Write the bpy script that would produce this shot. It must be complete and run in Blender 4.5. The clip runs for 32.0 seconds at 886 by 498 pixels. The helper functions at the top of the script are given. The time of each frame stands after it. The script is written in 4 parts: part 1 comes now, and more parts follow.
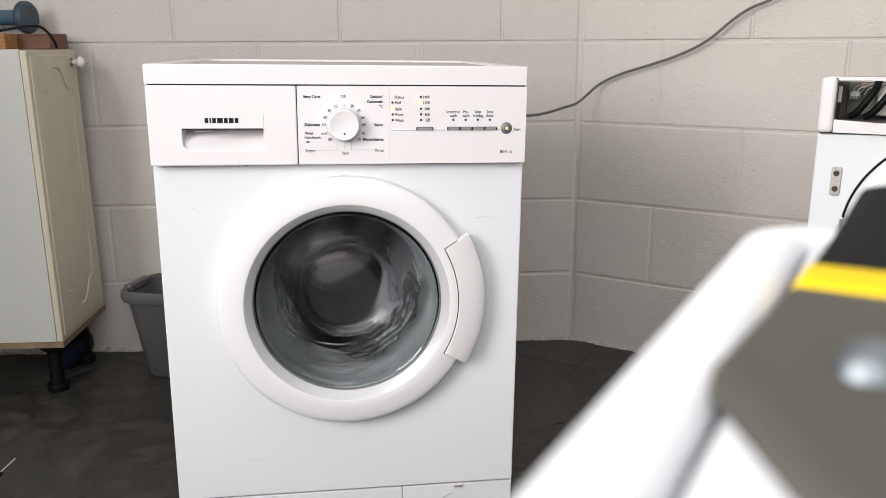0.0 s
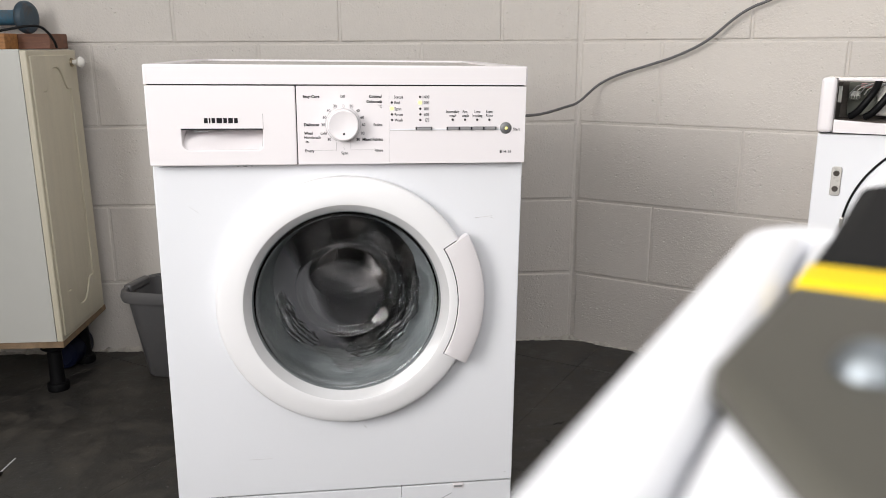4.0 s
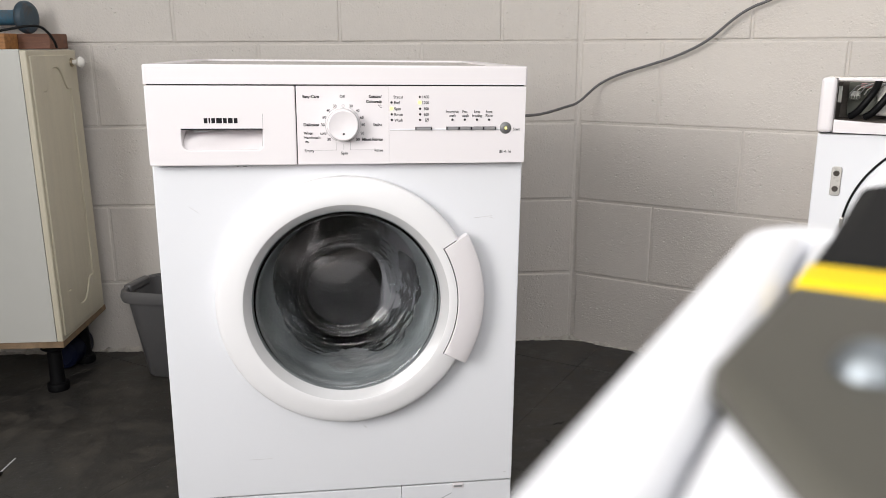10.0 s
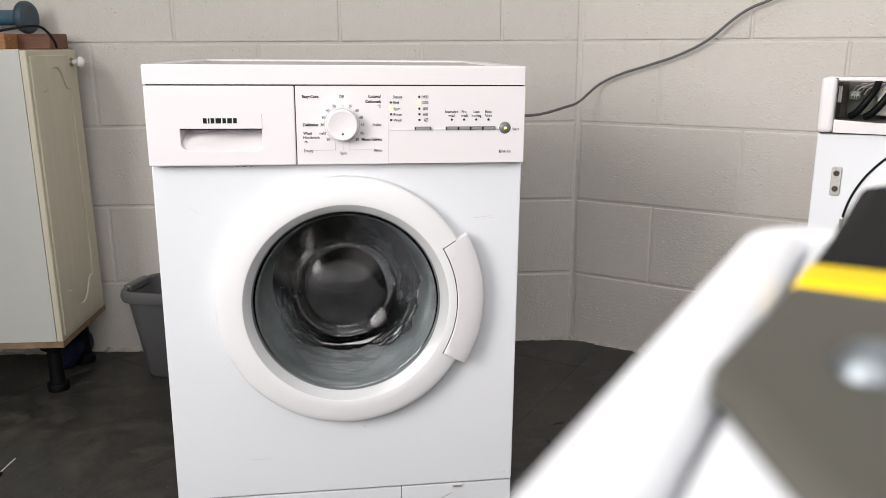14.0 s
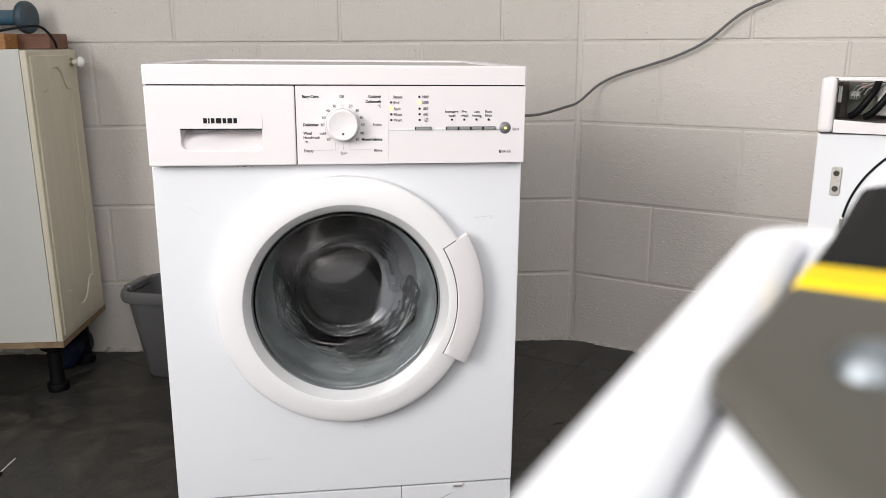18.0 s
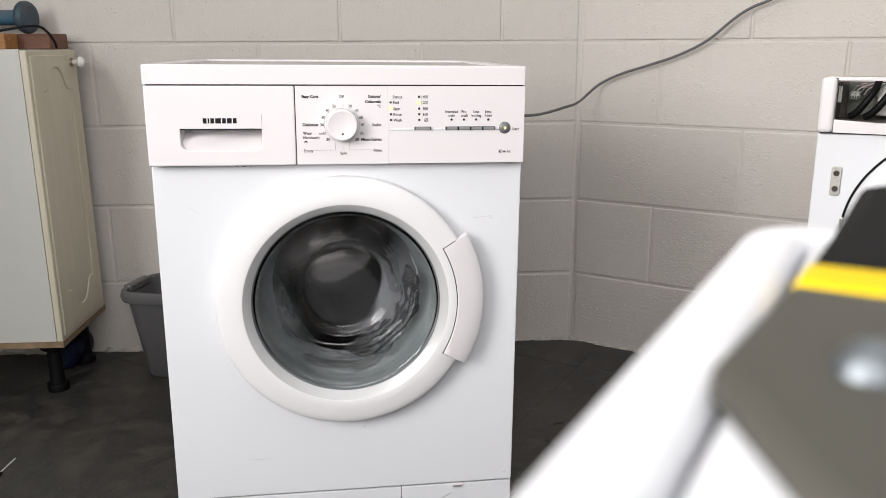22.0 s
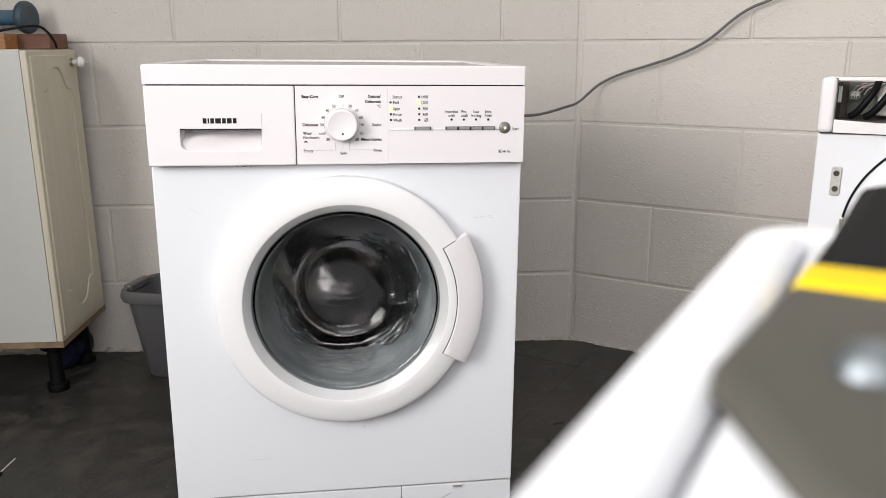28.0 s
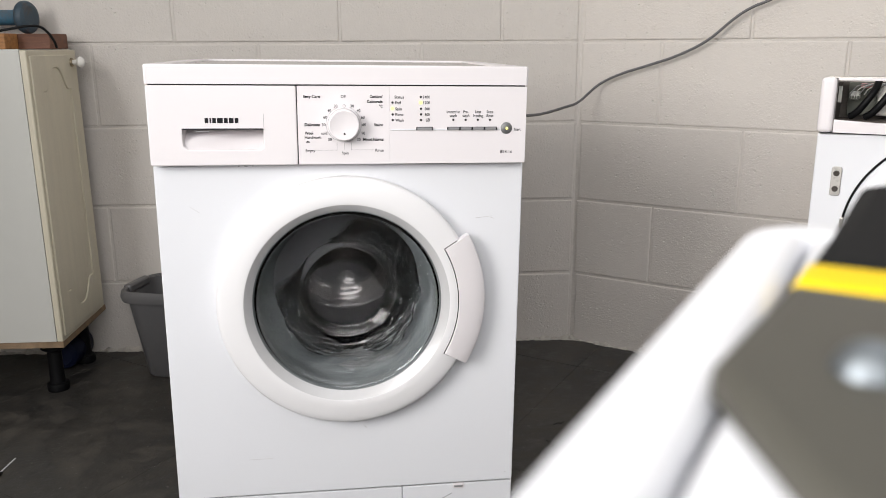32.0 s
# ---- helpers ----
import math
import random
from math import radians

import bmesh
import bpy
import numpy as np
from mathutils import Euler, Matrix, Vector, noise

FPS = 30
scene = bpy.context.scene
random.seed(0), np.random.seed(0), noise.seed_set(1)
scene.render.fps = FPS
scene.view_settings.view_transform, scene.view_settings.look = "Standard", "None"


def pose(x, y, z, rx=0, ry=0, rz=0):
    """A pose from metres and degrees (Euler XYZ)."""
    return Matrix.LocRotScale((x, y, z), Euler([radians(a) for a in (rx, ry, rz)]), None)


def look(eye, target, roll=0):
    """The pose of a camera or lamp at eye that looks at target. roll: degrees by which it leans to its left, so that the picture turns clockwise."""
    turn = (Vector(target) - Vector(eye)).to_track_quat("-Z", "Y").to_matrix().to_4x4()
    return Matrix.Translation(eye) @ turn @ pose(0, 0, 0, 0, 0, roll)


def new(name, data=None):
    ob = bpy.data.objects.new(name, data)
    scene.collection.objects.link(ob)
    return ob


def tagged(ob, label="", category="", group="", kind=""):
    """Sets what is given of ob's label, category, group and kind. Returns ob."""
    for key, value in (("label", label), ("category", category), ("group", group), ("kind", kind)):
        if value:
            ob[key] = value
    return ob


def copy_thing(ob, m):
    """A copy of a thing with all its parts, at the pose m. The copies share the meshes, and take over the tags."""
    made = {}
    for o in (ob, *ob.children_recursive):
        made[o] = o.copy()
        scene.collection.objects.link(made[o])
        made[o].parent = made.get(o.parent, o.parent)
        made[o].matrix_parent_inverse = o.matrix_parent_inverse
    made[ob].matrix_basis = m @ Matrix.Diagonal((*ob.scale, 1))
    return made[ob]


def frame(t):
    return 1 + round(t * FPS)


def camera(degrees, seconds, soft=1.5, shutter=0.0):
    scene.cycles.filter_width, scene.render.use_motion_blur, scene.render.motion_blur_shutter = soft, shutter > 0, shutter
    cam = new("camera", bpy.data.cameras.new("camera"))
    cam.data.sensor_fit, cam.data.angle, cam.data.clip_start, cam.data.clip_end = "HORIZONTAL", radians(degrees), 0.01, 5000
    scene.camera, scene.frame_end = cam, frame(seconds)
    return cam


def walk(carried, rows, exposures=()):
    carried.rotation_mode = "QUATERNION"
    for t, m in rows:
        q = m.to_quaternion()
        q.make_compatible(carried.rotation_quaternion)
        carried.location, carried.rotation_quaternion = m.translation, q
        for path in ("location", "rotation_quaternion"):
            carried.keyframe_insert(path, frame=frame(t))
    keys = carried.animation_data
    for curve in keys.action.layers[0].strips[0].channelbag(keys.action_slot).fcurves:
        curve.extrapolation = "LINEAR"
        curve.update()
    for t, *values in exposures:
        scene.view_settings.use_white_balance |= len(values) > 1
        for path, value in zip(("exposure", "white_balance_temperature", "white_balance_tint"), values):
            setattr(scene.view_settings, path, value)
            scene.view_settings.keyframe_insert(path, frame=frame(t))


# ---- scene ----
cam = camera(58.2, 32.0, soft=0.7, shutter=0.25)
# the phone lens: focus on the machine, near things blurred
cam.data.dof.use_dof = True
cam.data.dof.focus_distance = 1.4
cam.data.dof.aperture_fstop = 12.5
EYE = (0.0, 0.0, 0.8791)
CAM_POSE = look(EYE, (0.0, 1.0, 0.8791 - math.tan(0.25)), -0.292)
walk(cam, [(0.0, CAM_POSE), (32.0, CAM_POSE)], exposures=[(0.0, 0.0), (32.0, 0.0)])

# ---- world and light ----
world = bpy.data.worlds.new("sky")
scene.world = world
world.use_nodes = True
_wn = world.node_tree.nodes
_sky = _wn.new("ShaderNodeTexSky")
_sky.sky_type = 'NISHITA'
_sky.sun_disc = False
_sky.sun_elevation = radians(20)
_sky.sun_rotation = radians(229)
world.node_tree.links.new(_sky.outputs[0], _wn["Background"].inputs[0])
_wn["Background"].inputs[1].default_value = 0.10

sun = new("sun", bpy.data.lights.new("sun", 'SUN'))
sun.data.energy, sun.data.angle, sun.data.color = 1.0, radians(34), (1.0, 0.995, 0.985)
sun.matrix_world = look((-7, -6, 3.4), (0, 0, 0))

# daylight in the wide opening behind the camera
door_light = new("opening_daylight", bpy.data.lights.new("opening_daylight", 'AREA'))
door_light.data.shape = 'RECTANGLE'
door_light.data.size, door_light.data.size_y = 1.9, 1.1
door_light.data.energy, door_light.data.color = 33.0, (1.0, 0.985, 0.975)
door_light.matrix_world = look((-0.05, -1.45, 1.93), (0.1, 1.0, 1.4))
# added overhead fill lamp, out of view, brightens the right wall and tops
overhead_fill = new("overhead_fill_lamp", bpy.data.lights.new("overhead_fill_lamp", 'AREA'))
overhead_fill.data.shape = 'RECTANGLE'
overhead_fill.data.size, overhead_fill.data.size_y = 2.3, 1.9
overhead_fill.data.energy, overhead_fill.data.color = 21.0, (1.0, 0.985, 0.97)
overhead_fill.matrix_world = look((0.90, 0.80, 2.64), (0.90, 0.80, 0.0))
# added fill lamp at the left, out of view: porthole highlights, brighter right wall
side_light = new("west_fill_lamp", bpy.data.lights.new("west_fill_lamp", 'AREA'))
side_light.data.shape = 'RECTANGLE'
side_light.data.size, side_light.data.size_y = 1.3, 1.2
side_light.data.energy, side_light.data.color = 74.0, (1.0, 0.985, 0.98)
side_light.matrix_world = look((-1.70, -0.70, 1.62), (0.3, -0.15, 1.20))


# ---- materials ----
def mat(name, color, rough=0.5, metal=0.0, vary=0.06, scale=6.0, bump=0.0, bump_scale=60.0, spec=0.5, coat=0.0,
        dirt=None, dirt_scale=3.0, dirt_amount=0.5, rough_vary=0.08, island=0.0, grain=None):
    """A surface with large blotches, fine grain, uneven gloss and relief."""
    m = bpy.data.materials.new(name)
    m.use_nodes = True
    nt = m.node_tree
    N, L = nt.nodes, nt.links
    b = N["Principled BSDF"]
    b.inputs["Metallic"].default_value = metal
    b.inputs["Specular IOR Level"].default_value = spec
    b.inputs["Coat Weight"].default_value = coat
    b.inputs["Coat Roughness"].default_value = 0.15
    tc = N.new("ShaderNodeTexCoord")
    n1 = N.new("ShaderNodeTexNoise")
    n1.inputs["Scale"].default_value, n1.inputs["Detail"].default_value = scale, 5
    n2 = N.new("ShaderNodeTexNoise")
    n2.inputs["Scale"].default_value, n2.inputs["Detail"].default_value = scale * 14, 4
    at = tc.outputs["Object"]
    if grain:
        mp = N.new("ShaderNodeMapping")
        mp.inputs["Scale"].default_value = grain
        L.new(at, mp.inputs["Vector"])
        at = mp.outputs[0]
    for n in (n1, n2):
        L.new(at, n.inputs["Vector"])
    mix = N.new("ShaderNodeMath")
    mix.operation = 'MULTIPLY_ADD'
    L.new(n2.outputs["Fac"], mix.inputs[0])
    mix.inputs[1].default_value = 0.5
    L.new(n1.outputs["Fac"], mix.inputs[2])
    ramp = N.new("ShaderNodeMapRange")
    L.new(mix.outputs[0], ramp.inputs["Value"])
    ramp.inputs["From Min"].default_value, ramp.inputs["From Max"].default_value = 0.45, 1.05
    ramp.inputs["To Min"].default_value, ramp.inputs["To Max"].default_value = 1 - vary, 1 + vary
    sc = N.new("ShaderNodeVectorMath")
    sc.operation = 'SCALE'
    sc.inputs[0].default_value = color
    last = ramp.outputs[0]
    if island:
        oi = N.new("ShaderNodeObjectInfo")
        mr = N.new("ShaderNodeMapRange")
        L.new(oi.outputs["Random"], mr.inputs["Value"])
        mr.inputs["To Min"].default_value, mr.inputs["To Max"].default_value = 1 - island, 1 + island
        mm = N.new("ShaderNodeMath")
        mm.operation = 'MULTIPLY'
        L.new(last, mm.inputs[0])
        L.new(mr.outputs[0], mm.inputs[1])
        last = mm.outputs[0]
    L.new(last, sc.inputs["Scale"])
    out = sc.outputs[0]
    if dirt:
        n3 = N.new("ShaderNodeTexNoise")
        n3.inputs["Scale"].default_value, n3.inputs["Detail"].default_value, n3.inputs["Roughness"].default_value = dirt_scale, 9, 0.66
        L.new(tc.outputs["Object"], n3.inputs["Vector"])
        r3 = N.new("ShaderNodeMapRange")
        L.new(n3.outputs["Fac"], r3.inputs["Value"])
        r3.inputs["From Min"].default_value, r3.inputs["From Max"].default_value = 0.52, 0.72
        r3.inputs["To Max"].default_value = dirt_amount
        mx = N.new("ShaderNodeMix")
        mx.data_type = 'RGBA'
        L.new(r3.outputs[0], mx.inputs["Factor"])
        L.new(out, mx.inputs["A"])
        mx.inputs["B"].default_value = (*dirt, 1)
        out = mx.outputs["Result"]
    L.new(out, b.inputs["Base Color"])
    rr = N.new("ShaderNodeMapRange")
    L.new(n1.outputs["Fac"], rr.inputs["Value"])
    rr.inputs["To Min"].default_value, rr.inputs["To Max"].default_value = max(0.02, rough - rough_vary), min(1, rough + rough_vary)
    L.new(rr.outputs[0], b.inputs["Roughness"])
    if bump:
        n4 = N.new("ShaderNodeTexNoise")
        n4.inputs["Scale"].default_value, n4.inputs["Detail"].default_value = bump_scale, 6
        L.new(tc.outputs["Object"], n4.inputs["Vector"])
        bp = N.new("ShaderNodeBump")
        bp.inputs["Strength"].default_value, bp.inputs["Distance"].default_value = 1.0, bump
        L.new(n4.outputs["Fac"], bp.inputs["Height"])
        L.new(bp.outputs[0], b.inputs["Normal"])
    return m


def glow(name, color, strength):
    m = bpy.data.materials.new(name)
    m.use_nodes = True
    b = m.node_tree.nodes["Principled BSDF"]
    b.inputs["Base Color"].default_value = (*color, 1)
    b.inputs["Emission Color"].default_value = (*color, 1)
    b.inputs["Emission Strength"].default_value = strength
    return m


def glass(name, color, rough=0.0):
    m = bpy.data.materials.new(name)
    m.use_nodes = True
    b = m.node_tree.nodes["Principled BSDF"]
    b.inputs["Base Color"].default_value = (*color, 1)
    b.inputs["Transmission Weight"].default_value = 1.0
    b.inputs["Roughness"].default_value = rough
    b.inputs["IOR"].default_value = 1.45
    return m


def block_paint():
    """Masonry paint over concrete block: stipple, small pits and scuffs."""
    m = mat("block_paint", (0.557, 0.517, 0.476), 0.55, vary=0.05, scale=3.0, bump=0.0, island=0.025, dirt=(0.47, 0.43, 0.38), dirt_scale=5.0, dirt_amount=0.12)
    nt = m.node_tree
    N, L = nt.nodes, nt.links
    tc = N.new("ShaderNodeTexCoord")
    ob = N.new("ShaderNodeObjectInfo")
    add = N.new("ShaderNodeVectorMath")
    L.new(tc.outputs["Object"], add.inputs[0])
    L.new(ob.outputs["Location"], add.inputs[1])
    coarse, fine, pit = N.new("ShaderNodeTexNoise"), N.new("ShaderNodeTexNoise"), N.new("ShaderNodeTexVoronoi")
    coarse.inputs["Scale"].default_value, coarse.inputs["Detail"].default_value = 125, 4
    fine.inputs["Scale"].default_value, fine.inputs["Detail"].default_value = 210, 4
    pit.inputs["Scale"].default_value = 52
    for n in (coarse, fine, pit):
        L.new(add.outputs[0], n.inputs["Vector"])
    pr = N.new("ShaderNodeMapRange")
    L.new(pit.outputs["Distance"], pr.inputs["Value"])
    pr.inputs["From Max"].default_value = 0.17
    pr.inputs["To Min"].default_value, pr.inputs["To Max"].default_value = -0.85, 0.0
    chips = N.new("ShaderNodeMapRange")
    L.new(coarse.outputs["Fac"], chips.inputs["Value"])
    chips.inputs["From Min"].default_value, chips.inputs["From Max"].default_value = 0.50, 0.85
    chips.inputs["To Min"].default_value, chips.inputs["To Max"].default_value = 0.0, 0.36
    a = N.new("ShaderNodeMath")
    a.operation = 'MULTIPLY_ADD'
    L.new(fine.outputs["Fac"], a.inputs[0])
    a.inputs[1].default_value = 0.55
    L.new(chips.outputs[0], a.inputs[2])
    c = N.new("ShaderNodeMath")
    L.new(a.outputs[0], c.inputs[0])
    L.new(pr.outputs[0], c.inputs[1])
    rough_patch = N.new("ShaderNodeTexNoise")
    rough_patch.inputs["Scale"].default_value, rough_patch.inputs["Detail"].default_value = 9, 3
    L.new(add.outputs[0], rough_patch.inputs["Vector"])
    rp = N.new("ShaderNodeMapRange")
    L.new(rough_patch.outputs["Fac"], rp.inputs["Value"])
    rp.inputs["From Min"].default_value, rp.inputs["From Max"].default_value = 0.42, 0.70
    rp.inputs["To Min"].default_value, rp.inputs["To Max"].default_value = 0.45, 1.35
    mul = N.new("ShaderNodeMath")
    mul.operation = 'MULTIPLY'
    L.new(c.outputs[0], mul.inputs[0])
    L.new(rp.outputs[0], mul.inputs[1])
    bp = N.new("ShaderNodeBump")
    bp.inputs["Strength"].default_value, bp.inputs["Distance"].default_value = 0.9, 0.0026
    L.new(mul.outputs[0], bp.inputs["Height"])
    L.new(bp.outputs[0], N["Principled BSDF"].inputs["Normal"])
    return m


M_BLOCK = block_paint()
M_MORTAR = mat("mortar_paint", (0.563, 0.524, 0.483), 0.6, vary=0.08, scale=5, bump=0.003, bump_scale=60)
# for the unseen walls, kept dark so that they bounce less light
M_UNSEEN_WALL = mat("unseen_wall_dark", (0.24, 0.225, 0.205), 0.85, vary=0.15, scale=4, bump=0.003, bump_scale=50)


def slab_stone():
    """Dark slab with brown stains, dusty bloom, fine speckle and worn gloss."""
    m = bpy.data.materials.new("floor_slab")
    m.use_nodes = True
    N, L = m.node_tree.nodes, m.node_tree.links
    b = N["Principled BSDF"]
    at = N.new("ShaderNodeNewGeometry").outputs["Position"]

    def noise_at(scale, detail, rough):
        n = N.new("ShaderNodeTexNoise")
        n.inputs["Scale"].default_value, n.inputs["Detail"].default_value, n.inputs["Roughness"].default_value = scale, detail, rough
        L.new(at, n.inputs["Vector"])
        return n.outputs["Fac"]

    def spread(value, lo, hi, to_lo, to_hi):
        r = N.new("ShaderNodeMapRange")
        L.new(value, r.inputs["Value"])
        for key, v in (("From Min", lo), ("From Max", hi), ("To Min", to_lo), ("To Max", to_hi)):
            r.inputs[key].default_value = v
        return r.outputs[0]

    def blend(fac, a, b_):
        x = N.new("ShaderNodeMix")
        x.data_type = 'RGBA'
        L.new(fac, x.inputs["Factor"])
        for key, v in (("A", a), ("B", b_)):
            if isinstance(v, tuple):
                x.inputs[key].default_value = (*v, 1)
            else:
                L.new(v, x.inputs[key])
        return x.outputs["Result"]

    stain, cloud, speck = noise_at(3.1, 7, 0.6), noise_at(13, 9, 0.68), noise_at(160, 3, 0.6)
    c = blend(spread(stain, 0.40, 0.62, 0, 1), (0.021, 0.0200, 0.0190), (0.035, 0.0315, 0.0270))
    c = blend(spread(cloud, 0.48, 0.72, 0, 0.75), c, (0.078, 0.069, 0.056))
    c = blend(spread(speck, 0.66, 0.74, 0, 0.8), c, (0.14, 0.13, 0.115))
    tone = N.new("ShaderNodeVectorMath")
    tone.operation = 'SCALE'
    L.new(c, tone.inputs[0])
    L.new(spread(N.new("ShaderNodeObjectInfo").outputs["Random"], 0, 1, 0.88, 1.12), tone.inputs["Scale"])
    L.new(tone.outputs[0], b.inputs["Base Color"])
    L.new(spread(cloud, 0.35, 0.7, 0.38, 0.72), b.inputs["Roughness"])
    bp = N.new("ShaderNodeBump")
    bp.inputs["Distance"].default_value = 0.0016
    add = N.new("ShaderNodeMath")
    add.operation = 'MULTIPLY_ADD'
    L.new(noise_at(55, 6, 0.6), add.inputs[0])
    add.inputs[1].default_value = 0.7
    L.new(cloud, add.inputs[2])
    L.new(add.outputs[0], bp.inputs["Height"])
    L.new(bp.outputs[0], b.inputs["Normal"])
    return m


M_SLAB = slab_stone()
M_FILLET = mat("dusty_mortar", (0.40, 0.37, 0.33), 0.9, vary=0.35, scale=22, bump=0.002, bump_scale=120, dirt=(0.12, 0.11, 0.10), dirt_scale=30, dirt_amount=0.9)
M_GROUT = mat("floor_joint", (0.066, 0.058, 0.049), 0.85, vary=0.3, scale=9, bump=0.002)
M_WHITE = mat("white_enamel", (0.752, 0.758, 0.785), 0.28, vary=0.0, scale=4, coat=0.2, bump=0.0001, bump_scale=260, rough_vary=0.0)
M_PLASTIC = mat("white_plastic", (0.770, 0.732, 0.743), 0.24, vary=0.0, scale=5, bump=0.00008, bump_scale=300, rough_vary=0.0)
M_RING = mat("door_ring_plastic", (0.772, 0.762, 0.768), 0.38, vary=0.0, scale=5, rough_vary=0.0)
M_HANDLE = mat("handle_plastic", (0.73, 0.695, 0.705), 0.3, vary=0.012, scale=5)
M_SILVER = mat("silver_ring", (0.58, 0.575, 0.58), 0.34, metal=0.15, vary=0.03, scale=8)
M_TOPGREY = mat("worktop_grey", (0.42, 0.40, 0.375), 0.22, vary=0.06, scale=4)
M_DARK = mat("dark_gap", (0.02, 0.02, 0.022), 0.7, vary=0.1)
M_PRINT = mat("dark_print", (0.016, 0.016, 0.018), 0.8, vary=0.05, spec=0.15)
M_PRINT_GREY = mat("grey_print", (0.25, 0.25, 0.25), 0.6, vary=0.05)
M_BUTTON = mat("grey_button", (0.16, 0.16, 0.16), 0.4, metal=0.2, vary=0.05, scale=30)
M_PUSH = mat("light_grey_button", (0.25, 0.245, 0.25), 0.4, vary=0.05, scale=30)
M_LETTER = mat("lettering_print", (0.06, 0.06, 0.063), 0.8, vary=0.05, spec=0.15)
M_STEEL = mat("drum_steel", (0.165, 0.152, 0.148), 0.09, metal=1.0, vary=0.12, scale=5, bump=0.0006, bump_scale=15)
M_RUBBER = mat("grey_rubber", (0.140, 0.152, 0.156), 0.34, vary=0.30, scale=13, bump=0.0006, bump_scale=60, dirt=(0.27, 0.275, 0.28), dirt_scale=21, dirt_amount=0.5)
M_GLASS = glass("door_glass", (0.81, 0.82, 0.822), 0.012)
M_WATER = glass("clear_water", (0.90, 0.93, 0.94), 0.012)
M_GRIT = mat("pale_grit", (0.15, 0.14, 0.13), 0.9, vary=0.5, scale=60)
M_SCUFF = mat("grey_scuff", (0.56, 0.55, 0.55), 0.6, vary=0.2, scale=80)
M_DROP = mat("water_drop", (0.16, 0.16, 0.165), 0.08, vary=0.05)
M_WET = mat("wet_cloth", (0.165, 0.163, 0.176), 0.38, vary=0.2, scale=9, bump=0.004, bump_scale=25)
M_SUDS = mat("soapy_water", (0.30, 0.305, 0.31), 0.22, vary=0.3, scale=24, bump=0.0012, bump_scale=45)
# near-white glossy colour for painted highlights on the wet glass
M_GLINT = mat("white_glint", (0.78, 0.77, 0.76), 0.08, vary=0.3, scale=40, coat=1.0, bump=0.0012, bump_scale=70)
M_LED_OFF = mat("led_dark", (0.02, 0.02, 0.02), 0.3, vary=0.02)
M_LED_ON = glow("led_yellow", (1.0, 0.93, 0.22), 1.1)
M_CREAM = mat("cream_door", (0.535, 0.49, 0.38), 0.42, vary=0.09, scale=5, grain=(6, 6, 0.5), bump=0.0004, bump_scale=80, dirt=(0.55, 0.49, 0.36), dirt_scale=4, dirt_amount=0.25)
M_CARCASS = mat("white_melamine", (0.49, 0.485, 0.45), 0.4, vary=0.03, scale=2, dirt=(0.55, 0.54, 0.5), dirt_scale=3, dirt_amount=0.2)
M_CHIP = mat("chipboard_edge", (0.215, 0.145, 0.085), 0.8, vary=0.3, scale=40, bump=0.001, bump_scale=200)
M_BLACK = mat("black_plastic", (0.004, 0.004, 0.0045), 0.5, vary=0.1, spec=0.14)
M_BLUE = mat("blue_paint", (0.035, 0.115, 0.18), 0.5, vary=0.3, scale=14, dirt=(0.10, 0.085, 0.075), dirt_scale=16, dirt_amount=1.0, bump=0.0006)
M_WEIGHT = mat("worn_blue_grey_paint", (0.036, 0.062, 0.085), 0.55, vary=0.3, scale=16, dirt=(0.075, 0.05, 0.036), dirt_scale=22, dirt_amount=1.0, bump=0.0008)
M_BLUE_DARK = mat("dark_blue_plastic", (0.004, 0.007, 0.026), 0.55, vary=0.1, spec=0.2)
M_WOOD_RED = mat("red_brown_timber", (0.135, 0.055, 0.030), 0.6, vary=0.45, scale=10, grain=(0.6, 6, 9), bump=0.0008, bump_scale=80)
M_WOOD = mat("orange_timber", (0.33, 0.15, 0.05), 0.6, vary=0.5, scale=12, grain=(1, 6, 8), bump=0.0008, bump_scale=90)
M_BIN = mat("grey_tub_plastic", (0.092, 0.090, 0.091), 0.36, vary=0.06, scale=6)
M_CABLE = mat("grey_cable", (0.105, 0.103, 0.105), 0.5, vary=0.06)
M_KNOBW = mat("white_china_knob", (0.74, 0.72, 0.68), 0.2, vary=0.03)
M_BRASS = mat("dull_metal", (0.35, 0.29, 0.2), 0.45, metal=0.9, vary=0.15, scale=40)
M_METAL = mat("screw_metal", (0.5, 0.48, 0.45), 0.35, metal=1.0, vary=0.15, scale=60)
M_BUTTON_METAL = mat("brushed_button", (0.21, 0.23, 0.245), 0.5, metal=1.0, vary=0.1, scale=60)
M_HINGE = mat("dull_zinc", (0.50, 0.48, 0.45), 0.4, metal=0.5, vary=0.15, scale=60, dirt=(0.2, 0.18, 0.16), dirt_scale=90, dirt_amount=0.6)
M_INNER = mat("inner_grey_metal", (0.052, 0.042, 0.034), 0.6, vary=0.25, scale=12)
M_TOOL = mat("olive_grey_plastic", (0.070, 0.066, 0.054), 0.6, vary=0.05, spec=0.3)
M_GRIP = mat("black_grip_rubber", (0.010, 0.010, 0.010), 0.85, vary=0.1, spec=0.12)
M_YELLOW = mat("yellow_plastic", (0.80, 0.545, 0.0015), 0.6, vary=0.04, spec=0.2)
M_CEIL = mat("ceiling_paint", (0.52, 0.50, 0.475), 0.8, vary=0.04, scale=2, bump=0.001)
M_GREENISH = mat("circuit_grey_green", (0.085, 0.088, 0.070), 0.6, vary=0.2, scale=30)
